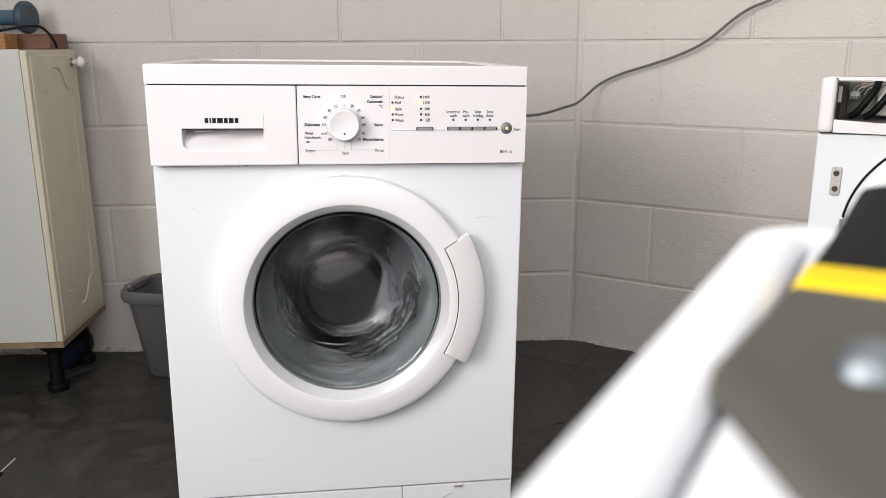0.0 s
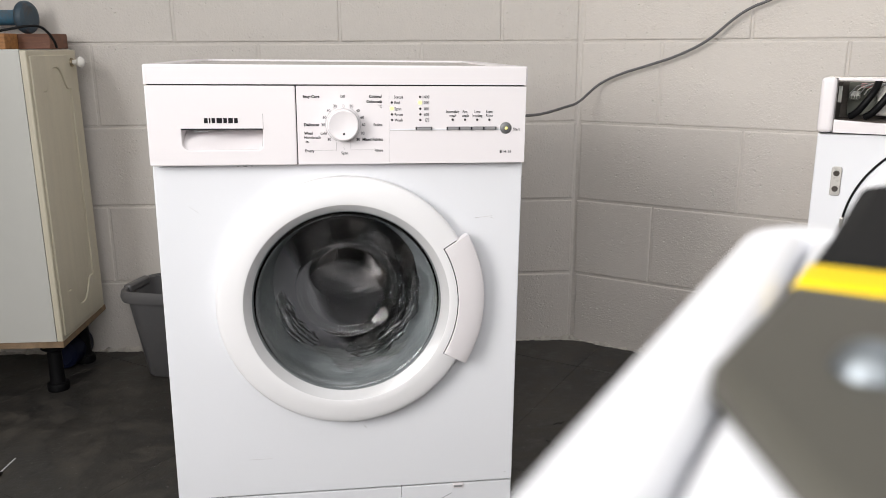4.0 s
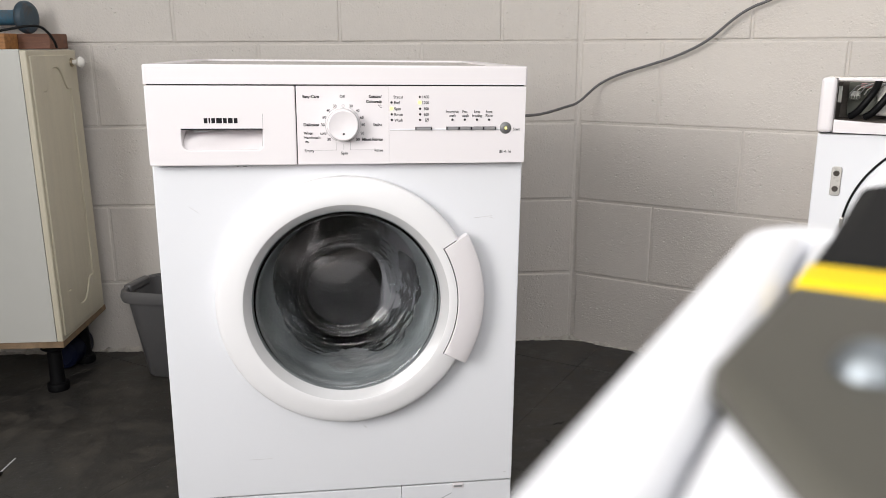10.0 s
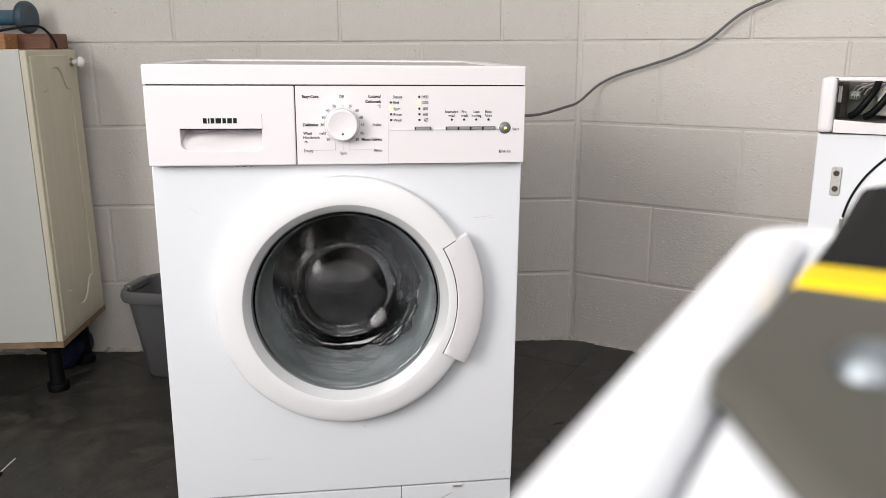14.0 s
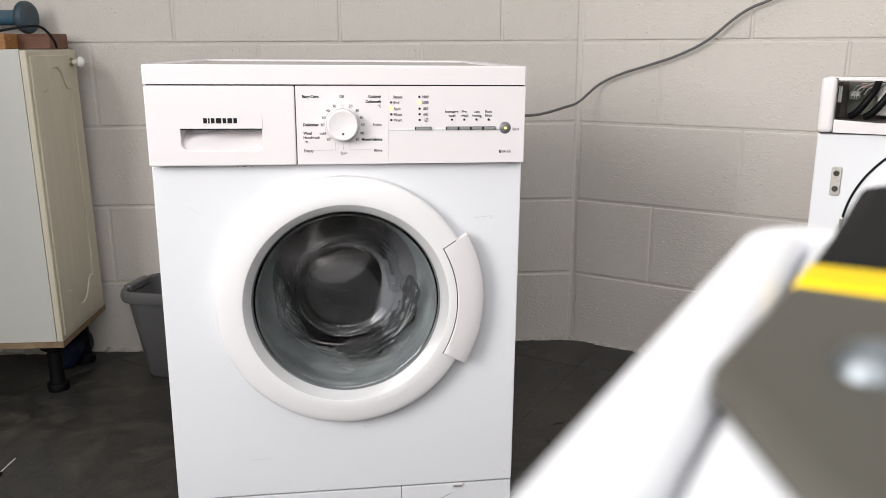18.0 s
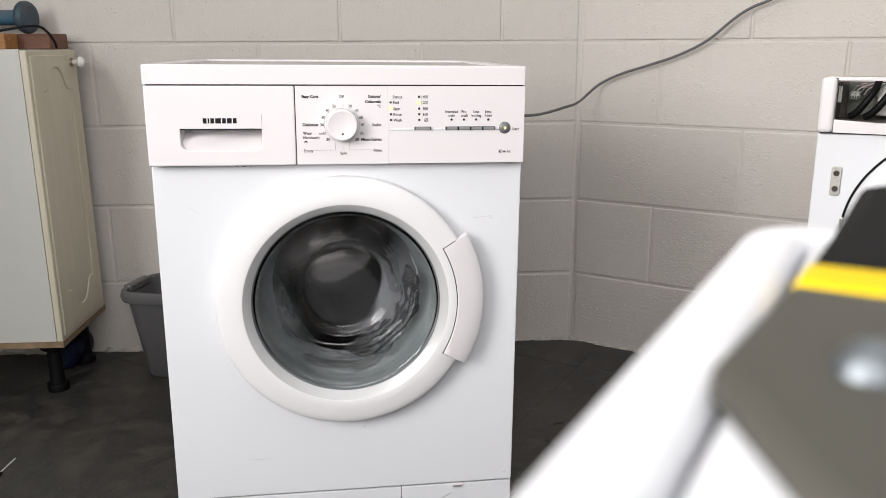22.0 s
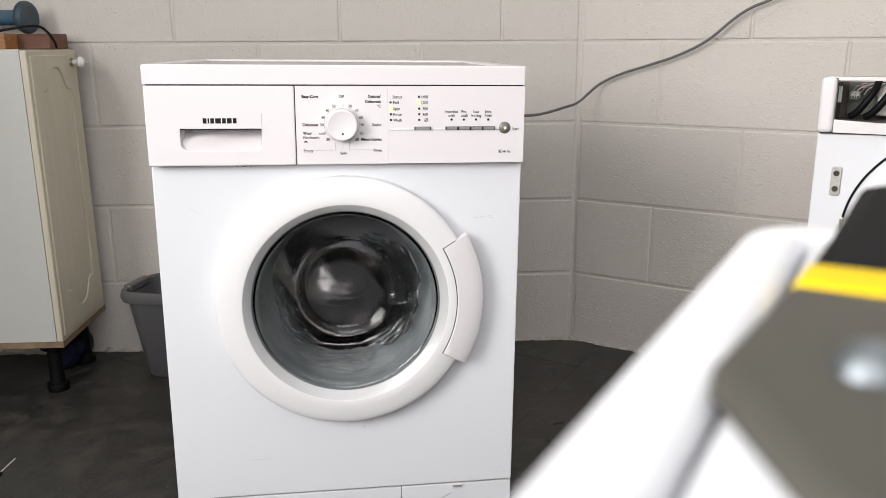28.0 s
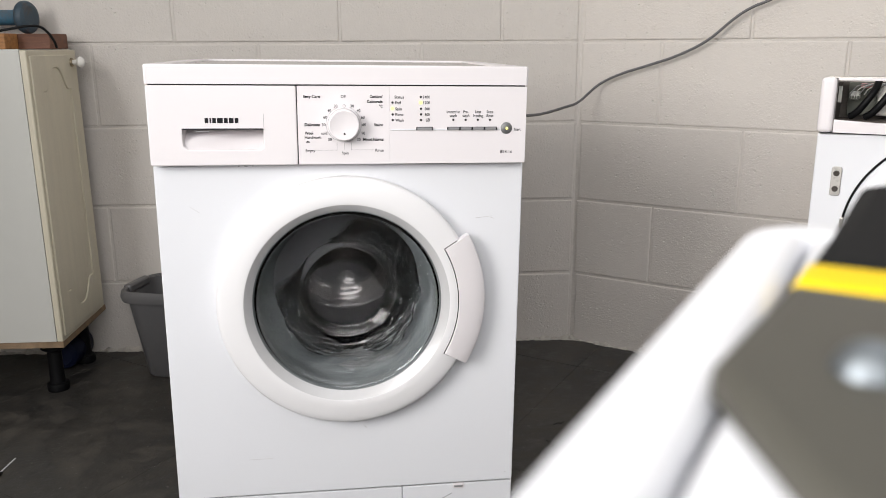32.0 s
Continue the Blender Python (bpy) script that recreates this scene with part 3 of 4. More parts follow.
    part("flap_latch", box(0.1885, 0.2090, 0.0185, 0.024, 0.0885, 0.0975, 0.001), M_PLASTIC, flap)
    part("latch_slot", box(0.1905, 0.2070, 0.0180, 0.021, 0.0905, 0.0945, 0.0006), M_PRINT_GREY, flap)
    part("casing_scratch", box(0.150, 0.188, 0.0202, 0.0212, 0.0640, 0.0646), M_PRINT_GREY, flap).matrix_basis = Matrix.Translation((0.16, 0, 0.07)) @ Matrix.Rotation(radians(-28), 4, 'Y') @ Matrix.Translation((-0.16, 0, -0.07))
    part("plinth_gap", box(-0.296, 0.296, 0.026, 0.034, 0.0935, 0.1035), M_DARK, machine)
    # feet of unlike height on the sloping floor
    for fx in (-0.25, 0.25):
        for fy in (0.08, 0.46):
            drop = fx * math.sin(MR)
            part("foot", lathe([(0, 0.0), (0.018, 0.0), (0.02, 0.004), (0.02, 0.010), (0.008, 0.012), (0.008, 0.035)], 16), M_BLACK, machine).matrix_basis = Matrix.Translation((fx, fy, drop + 0.001)) @ Matrix.Rotation(radians(90), 4, 'X')
    # door ring
    ring = [(0.2130, 0.0235), (0.2150, 0.0200), (0.2163, 0.0070), (0.2160, 0.0012), (0.2144, -0.0022), (0.2112, -0.0044), (0.2040, -0.0064), (0.1940, -0.0083), (0.1850, -0.0095), (0.1740, -0.0102)]
    door = part("door", lathe(ring + [(0.1712, -0.0094), (0.1712, 0.012), (0.20, 0.0235)], 128, DX, DZ, closed=True), M_RING, machine)
    part("bezel", lathe([(0.1714, -0.0092), (0.1700, -0.0086), (0.1590, 0.0052), (0.1578, 0.0062), (0.1578, 0.020), (0.1712, 0.020)], 128, DX, DZ), M_SILVER, door, "silver-grey bezel sloping in to the glass")
    part("door_seal", lathe([(0.1582, 0.0052), (0.1572, 0.0058), (0.1564, 0.0070), (0.1564, 0.018)], 96, DX, DZ), M_RUBBER, door, "dark thin rubber seal")
    # grey arc painted for the shade along the ring's lower left edge
    gap = bmesh.new()
    prev = None
    for i in range(41):
        t = radians(158 + 122 * i / 40)
        wide = 0.0012 * math.sin(math.pi * i / 40)
        pair = [gap.verts.new((DX + rr * math.cos(t), 0.0196, DZ + rr * math.sin(t))) for rr in (0.2150, 0.2161 + wide)]
        if prev:
            gap.faces.new((prev[0], prev[1], pair[1], pair[0]))
        prev = pair
    part("ring_shadow", gap, M_PRINT_GREY, door, "thin grey arc painted as the shadow beside the door ring")
    # glass bowl, closed shell
    outer = [(0.1565, 0.0078), (0.1525, 0.0092), (0.1492, 0.0128), (0.1462, 0.0180), (0.1350, 0.0324), (0.1170, 0.0555), (0.1010, 0.0760), (0.0915, 0.0882), (0.0902, 0.0893), (0.0885, 0.0898),
             (0.0848, 0.0902), (0.0825, 0.0912), (0.0780, 0.0962), (0.0750, 0.0982), (0.0715, 0.0992), (0.0670, 0.0999), (0.0400, 0.1012), (0.0, 0.1018)]
    inner = [(0.0, 0.1080), (0.0400, 0.1077), (0.0850, 0.1068), (0.0895, 0.1055), (0.0925, 0.1026), (0.1010, 0.0908), (0.1170, 0.0683), (0.1350, 0.0429), (0.1495, 0.0225), (0.1527, 0.0170), (0.1565, 0.0140)]
    bowl = part("glass_bowl", lathe(outer + inner + [(0.1565, 0.0078)], 128, DX, DZ), M_GLASS, door, "clear moulded glass bowl", angle=70)
    bowl.visible_shadow = False
    drops = bmesh.new()
    rnd = random.Random(11)
    for _ in range(42):
        t, rr = rnd.uniform(0, 6.283), 0.066 * math.sqrt(rnd.random())
        size = rnd.choice((0.0004, 0.0006, 0.0009, 0.0013))
        bmesh.ops.create_icosphere(drops, subdivisions=1, radius=size, matrix=Matrix.Translation((DX + rr * math.cos(t), 0.1003 + 0.0010 * (1 - rr / 0.066), DZ + rr * math.sin(t))))
    part("water_drops", drops, M_DROP, door, "small water drops on the glass")["kind"] = "stuff"
    # door handle, a curved flat grip let into the ring
    bm = bmesh.new()
    sec = []
    n = 20
    for i in range(n + 1):
        t = radians(30.0 - 59.4 * i / n)
        end = i in (0, n)
        rin, rout = 0.1868, 0.2332 - 0.0012 * (i / n)
        pts = [(rin, 0.004), (rin, -0.0118), (rin + 0.0012, -0.0130), (0.2000, -0.0126), (0.2150, -0.0104), (rout - 0.0040, -0.0072), (rout - 0.0008, -0.0050), (rout, -0.0010), (rout - 0.0015, 0.012)]
        sec.append([bm.verts.new((DX + rr * math.cos(t), yy + (0.0010 if end and k in (2, 3, 4, 5) else 0), DZ + rr * math.sin(t))) for k, (rr, yy) in enumerate(pts)])
    for a, b in zip(sec, sec[1:]):
        for k in range(len(a)):
            bm.faces.new((a[k], a[(k + 1) % len(a)], b[(k + 1) % len(a)], b[k]))
    bm.faces.new(sec[0])
    bm.faces.new(sec[-1])
    part("door_handle", bm, M_HANDLE, door, "curved white grip", angle=35)
    gap = bmesh.new()
    prev = None
    for i in range(n + 1):
        t = radians(30.4 - 60.2 * i / n)
        pair = [gap.verts.new((DX + rr * math.cos(t), yy, DZ + rr * math.sin(t))) for rr, yy in ((0.1852, -0.0100), (0.1870, -0.0097), (0.1975, -0.0081), (0.2110, -0.0050))]
        if prev:
            for k in range(3):
                gap.faces.new((prev[k], prev[k + 1], pair[k + 1], pair[k]))
        prev = pair
    part("handle_gap", gap, M_DARK, door)
    # rubber gasket round the drum mouth
    part("gasket", lathe([(0.176, 0.0215), (0.166, 0.0225), (0.1605, 0.0250), (0.1580, 0.032), (0.1585, 0.044), (0.1560, 0.050), (0.1568, 0.056), (0.1525, 0.070), (0.1500, 0.078), (0.1455, 0.090), (0.1385, 0.103),
                          (0.1335, 0.112), (0.1300, 0.118), (0.1310, 0.123), (0.138, 0.1255), (0.150, 0.126), (0.165, 0.1265)], 96, DX, DZ), M_RUBBER, machine, "grey rubber door gasket")
    return door


build_machine()

# the drum turns about its axis; its own origin lies on that axis
DRUM_AT = Matrix.Translation((DX, 0.13, DZ))


def build_drum():
    prof = [(0.148, 0.0), (0.152, -0.003), (0.160, 0.002), (0.215, 0.010), (0.232, 0.022), (0.236, 0.04), (0.234, 0.10), (0.236, 0.16), (0.234, 0.22), (0.230, 0.255), (0.222, 0.266)]
    prof += [(0.215 - 0.0055 * k, 0.270 + 0.00022 * k) for k in range(39)] + [(0.0, 0.279)]
    shell = lathe(prof, 96)
    for v in shell.verts:
        r, turn = math.hypot(v.co.x, v.co.z), math.atan2(v.co.z, v.co.x)
        if v.co.y > 0.26 and r < 0.216:
            # three pressed lobes, a dimple beside the hub and fine pressed rings
            lobe = math.sin(math.pi * min(1, r / 0.215)) ** 2
            dimple = math.exp(-((v.co.x - 0.036) ** 2 + (v.co.z - 0.050) ** 2) / 0.0028)
            v.co.y += 0.002 * lobe * math.cos(3 * turn + 0.4) + 0.024 * dimple + (0.0005 * math.sin((r - 0.1) * 420) if 0.10 < r < 0.145 else 0.0)
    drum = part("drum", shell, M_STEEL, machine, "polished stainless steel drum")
    drum.matrix_basis = DRUM_AT
    for k in range(3):
        t0 = 2 * math.pi * k / 3
        bm = bmesh.new()
        secs = []
        for y in (0.02, 0.05, 0.12, 0.20, 0.245):
            h = 0.052 if 0.03 < y < 0.22 else 0.03
            row = []
            for a, rr in ((-0.20, 0.235), (-0.12, 0.235 - h * 0.7), (-0.04, 0.235 - h), (0.04, 0.235 - h), (0.12, 0.235 - h * 0.7), (0.20, 0.235)):
                row.append(bm.verts.new((rr * math.cos(t0 + a), y, rr * math.sin(t0 + a))))
            secs.append(row)
        for a, b in zip(secs, secs[1:]):
            for i in range(5):
                bm.faces.new((a[i], a[i + 1], b[i + 1], b[i]))
        bm.faces.new(secs[0])
        bm.faces.new(secs[-1])
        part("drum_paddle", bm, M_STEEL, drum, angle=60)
    return drum


drum = build_drum()

# soaked washing lying along one side of the drum
def build_laundry():
    bm = bmesh.new()
    rows = []
    nu, nv = 40, 18
    for i in range(nu + 1):
        t = radians(-90 + 146 * (i / nu - 0.5))
        row = []
        for j in range(nv + 1):
            y = 0.040 + 0.205 * j / nv
            edge = math.sin(math.pi * i / nu) ** 0.6 * math.sin(math.pi * (j + 0.6) / (nv + 1.2)) ** 0.5
            h = edge * (0.152 + 0.016 * noise.noise(Vector((t * 2.5, y * 14, 3.1))) + 0.007 * noise.noise(Vector((t * 6, y * 26, 1.7))))
            rr = 0.231 - h
            row.append(bm.verts.new((rr * math.cos(t), y, rr * math.sin(t))))
        rows.append(row)
    for a, b in zip(rows, rows[1:]):
        for j in range(nv):
            bm.faces.new((a[j], a[j + 1], b[j + 1], b[j]))
    bm.faces.new([r[0] for r in rows])
    ob = obj("wet_laundry", bm, M_WET, True, 180)
    return tagged(ob, "soaked grey washing tumbling in the steel drum", "laundry")


laundry = build_laundry()


# water thrown round between glass and gasket: whole rippled sheets with a wavering outline
def build_water(seed, a0, a1, y0, y1, r0, r1, ripple, name, material, label, ragged=0.3):
    bm = bmesh.new()
    nu, nv = int((a1 - a0) * 1.6), 36
    rows = []
    for i in range(nu + 1):
        u = i / nu
        t = radians(a0 + (a1 - a0) * u)
        full = min(1.0, 2.2 * math.sin(math.pi * u)) ** 0.6
        lo = 0.5 - (0.5 + ragged * (noise.noise(Vector((t * 4, seed, 1.0))) + 0.22 * noise.noise(Vector((t * 13, seed, 4.0))))) * full
        hi = 0.5 + (0.5 + ragged * (noise.noise(Vector((t * 5, seed, 7.0))) + 0.22 * noise.noise(Vector((t * 15, seed, 9.0))))) * full
        row = []
        for j in range(nv + 1):
            k = lo + (hi - lo) * j / nv
            rip = ripple * (noise.noise(Vector((t * 5, k * 7, seed))) + 0.4 * noise.noise(Vector((t * 9, k * 16, seed))) + 0.15 * noise.noise(Vector((t * 26, k * 30, seed))))
            rr, y = r0 + (r1 - r0) * k + rip, y0 + (y1 - y0) * k + 0.7 * rip
            row.append(bm.verts.new((rr * math.cos(t), y, rr * math.sin(t))))
        rows.append(row)
    for p, q in zip(rows, rows[1:]):
        for j in range(nv):
            bm.faces.new((p[j], p[j + 1], q[j + 1], q[j]))
    bmesh.ops.solidify(bm, geom=bm.faces[:], thickness=0.0012)
    return tagged(obj(name, bm, material, True, 60), label, "water", "water in the machine")


GLINT_LABEL = "white streak standing in for a bright reflection behind the door glass"
SUDS_LABEL = "grey soapy water thrown round behind the door glass"
WATER_LABEL = "clear rippled water streaming over the back of the glass"
suds = [build_water(2.3, -152, -30, 0.098, 0.119, 0.1370, 0.1275, 0.0012, "soapy_water", M_SUDS, SUDS_LABEL, 0.9),
        build_water(7.9, -118, -58, 0.074, 0.094, 0.1485, 0.1415, 0.0012, "soapy_water", M_SUDS, SUDS_LABEL, 0.9),
        build_water(5.1, -84, 30, 0.066, 0.110, 0.1300, 0.1020, 0.0017, "water_sheet", M_WATER, WATER_LABEL),
        build_water(9.3, -22, 82, 0.1150, 0.1190, 0.1080, 0.0780, 0.0026, "water_sheet", M_WATER, WATER_LABEL),
        # three thin white strips imitate window reflections at the lower right
        build_water(1.9, -54, -8, 0.096, 0.101, 0.1230, 0.1195, 0.0016, "glint_streak", M_GLINT, GLINT_LABEL, 0.8),
        build_water(6.2, -36, 10, 0.088, 0.091, 0.1290, 0.1275, 0.0014, "glint_streak", M_GLINT, GLINT_LABEL, 0.9),
        build_water(8.8, -72, -34, 0.106, 0.109, 0.1150, 0.1125, 0.0012, "glint_streak", M_GLINT, GLINT_LABEL, 0.9),
        build_water(3.7, -176, -112, 0.080, 0.114, 0.1300, 0.1080, 0.0012, "water_sheet", M_WATER, WATER_LABEL)]

# ---- kitchen cupboard on legs ----
def build_cupboard():
    c = thing("kitchen_cupboard", "cream base cupboard with white side on black adjustable legs", "cupboard", Matrix.Translation((-0.955, 1.888, 0)) @ Matrix.Rotation(0.061, 4, 'Z') @ Matrix.Translation((0.974, -1.897, 0)))
    xf, xb, y0, y1, z0, z1 = -0.9932, -1.56, 1.897, 2.200, 0.145, 0.876
    part("side_panel", box(xb, xf, y0, y0 + 0.016, z0 + 0.016, z1, 0.0008), M_CARCASS, c, "grey-white melamine side panel")
    part("side_panel", box(xb, xf, y1 - 0.016, y1, z0 + 0.016, z1, 0.0008), M_CARCASS, c)
    part("base_panel", box(xb, xf + 0.016, y0 - 0.001, y1, z0, z0 + 0.0155, 0.0006), M_CHIP, c, "bare chipboard base edge")
    part("top_panel", box(xb, xf, y0 + 0.0165, y1 - 0.0165, z1 - 0.018, z1 - 0.001), M_CARCASS, c)
    part("back_panel", box(xb, xb + 0.004, y0 + 0.0165, y1 - 0.0165, z0 + 0.016, z1 - 0.02), M_CARCASS, c)
    # door: built facing -y, then turned to face +x
    w, h = 0.297, 0.715

    def arch(x0, x1, za, zb_, rise):
        """The outline of a panel with an ogee head and a matching foot."""
        def swell(k):
            return 0.5 + 0.5 * math.cos(math.pi * min(1.0, (k / 0.78) ** 1.5))
        n = 26
        foot = [(x0 + (x1 - x0) * i / n, za - rise * swell(abs(2 * i / n - 1))) for i in range(n + 1)]
        head = [(x1 + (x0 - x1) * i / n, zb_ + rise * swell(abs(2 * i / n - 1))) for i in range(n + 1)]
        return foot + head

    m = Matrix(((0, -1, 0, -0.974), (1, 0, 0, y0 + 0.001), (0, 0, 1, z0 + 0.014), (0, 0, 0, 1)))
    outer = arch(0.062, w - 0.062, 0.115, h - 0.098, 0.055)
    door = part("door", plate(rect(0, w, 0, h, 0.004, 3), [outer], 0.0040, 0.0178, 0.003, 3), M_CREAM, c, "cream door with an arched raised panel", angle=50)
    part("door_face", plate(rect(0.012, w - 0.012, 0.012, h - 0.012, 0.004, 3), [outer], 0.0, 0.0040, 0.0026, 3), M_CREAM, door, angle=50)
    # field inside the arch: sloping bevel up to a raised centre
    bm = bmesh.new()
    cx, cz = w / 2, h / 2
    loops = []
    for shrink, dep in ((0.0, 0.0036), (0.004, 0.0036), (0.026, 0.0010), (0.030, 0.0008)):
        k = 1 - shrink / (w / 2 - 0.06)
        kz = 1 - shrink / (h / 2 - 0.1)
        loops.append([bm.verts.new((cx + (px - cx) * k, dep, cz + (pz - cz) * kz)) for px, pz in outer])
    for a, b in zip(loops, loops[1:]):
        for i in range(len(a)):
            j = (i + 1) % len(a)
            bm.faces.new((a[i], a[j], b[j], b[i]))
    bm.faces.new(loops[-1])
    part("raised_panel", bm, M_CREAM, door, angle=30)
    knob = part("knob", lathe([(0, -0.034), (0.008, -0.033), (0.0135, -0.028), (0.0150, -0.023), (0.0125, -0.018), (0.007, -0.014), (0.006, -0.004), (0.009, 0.0)], 24, w - 0.045, h - 0.032), M_KNOBW, door, "round white knob")
    part("knob_plate", lathe([(0.0060, -0.0050), (0.0105, -0.0040), (0.0115, -0.001), (0.0115, 0.001)], 24, w - 0.045, h - 0.032), M_BRASS, knob)
    door.matrix_basis = m
    for lx in (-1.038, -1.50):
        for ly in (1.975, 2.168):
            leg = lathe([(0, 0.0), (0.0265, 0.0), (0.0275, 0.005), (0.0275, 0.016), (0.0262, 0.020), (0.0200, 0.023), (0.0185, 0.030), (0.0178, 0.108), (0.024, 0.112), (0.032, 0.118), (0.032, 0.1445), (0, 0.1445)], 28)
            p = part("leg", leg, M_BLACK, c, "black plastic adjustable leg")
            p.matrix_basis = Matrix.Translation((lx, ly, 0)) @ Matrix.Rotation(radians(90), 4, 'X')
    return c


build_cupboard()

# timber and dumbbell on the cupboard
tagged(obj("timber_offcut", box(-1.50, -0.994, 2.085, 2.185, 0.8762, 0.9140, 0.0015), M_WOOD_RED), "red-brown timber offcut lying on the cupboard", "timber")
tagged(obj("timber_block", box(-1.30, -1.073, 2.020, 2.084, 0.8762, 0.9140, 0.002), M_WOOD), "orange sawn timber block lying on the cupboard", "timber")


def build_dumbbell():
    d = thing("dumbbell", "worn blue painted steel dumbbell lying on timber", "dumbbell", Matrix.Translation((-1.084, 2.138, 0.9552)) @ Matrix.Rotation(radians(-99), 4, 'Z'))
    part("handle", lathe([(0, -0.19), (0.019, -0.19), (0.0195, -0.02), (0.0195, 0.0), (0, 0.0)], 32), M_BLUE, d)
    for y in (0.0, -0.225):
        part("weight", lathe([(0, y), (0.028, y), (0.038, y + 0.004), (0.041, y + 0.009), (0.041, y + 0.018), (0.038, y + 0.024), (0.028, y + 0.028), (0, y + 0.028)], 40), M_WEIGHT, d, "dull blue-grey weight with worn brown paint")
    return d


build_dumbbell()
tagged(obj("black_cable", tube([(-1.13, 2.05, 0.975), (-1.115, 2.012, 0.935), (-1.09, 2.008, 0.920), (-1.055, 2.010, 0.9235), (-1.020, 2.020, 0.930), (-0.992, 2.035, 0.930), (-0.976, 2.045, 0.915), (-0.968, 2.055, 0.895), (-0.966, 2.060, 0.879)], 0.0032, 8), M_BLACK, True), "thin black cable trailing over the cupboard top", "cable")
tagged(obj("blue_bottle", lathe([(0, -0.06), (0.03, -0.06), (0.042, -0.05), (0.045, -0.02), (0.045, 0.05), (0.038, 0.065), (0, 0.068)], 28, -1.068, 0.0455), M_BLUE_DARK, True), "dark blue plastic bottle lying under the cupboard", "bottle").location = (0, 2.14, 0)


# ---- grey tub ----
def build_tub():
    t = thing("plastic_tub", "dark grey plastic tub standing against the wall", "tub", Matrix.Translation((-0.643, 2.070, 0.0)) @ Matrix.Rotation(-0.2, 4, 'Z'))

    def loop(bm, hx, hy, r, z, n=6):
        return [bm.verts.new((x, y, z)) for x, y in rect(-hx, hx, -hy, hy, r, n)]

    def skin(rows, cap):
        bm = bmesh.new()
        ls = [loop(bm, *row) for row in rows]
        for a, b in zip(ls, ls[1:]):
            for i in range(len(a)):
                j = (i + 1) % len(a)
                bm.faces.new((a[i], a[j], b[j], b[i]))
        if cap:
            bm.faces.new(ls[0])
            bm.faces.new(ls[-1])
        return bm

    part("wall", skin([(0.165, 0.058, 0.03, 0.0), (0.172, 0.064, 0.035, 0.006), (0.205, 0.093, 0.045, 0.247), (0.203, 0.091, 0.044, 0.247), (0.170, 0.062, 0.034, 0.010)], True), M_BIN, t, angle=50)
    part("rim", skin([(0.2045, 0.0925, 0.045, 0.221), (0.215, 0.100, 0.05, 0.221), (0.219, 0.1025, 0.052, 0.233), (0.215, 0.100, 0.05, 0.249), (0.209, 0.096, 0.048, 0.253), (0.2025, 0.0910, 0.045, 0.2485)], False), M_BIN, t, "rolled grey rim", angle=60)
    part("grip", box(-0.219, -0.196, -0.050, 0.050, 0.232, 0.257, 0.007, 3), M_BIN, t)
    return t


build_tub()

# ---- grey cable behind the machine ----
tagged(obj("grey_cable", tube([(0.02, 1.90, 0.700), (0.12, 1.915, 0.7120), (0.202, 1.95, 0.714), (0.255, 2.05, 0.710), (0.328, 2.15, 0.719), (0.373, 2.20, 0.730), (0.435, 2.251, 0.773), (0.489, 2.218, 0.803), (0.554, 2.178, 0.827),
                                (0.617, 2.14, 0.852), (0.677, 2.103, 0.888), (0.732, 2.069, 0.942), (0.765, 2.049, 0.967), (0.808, 2.023, 0.988), (0.879, 1.979, 1.035), (1.0, 1.90, 1.12)], 0.0036, 10), M_CABLE, True), "grey flexible cable sagging along the wall", "cable")

# ---- dryer with its control panel taken off ----
_p0 = Vector((0.674, 1.437, 0))
DRYER_POSE = Matrix(((DR.x, -NR.x, 0, _p0.x), (DR.y, -NR.y, 0, _p0.y), (0, 0, 1, 0), (0, 0, 0, 1)))


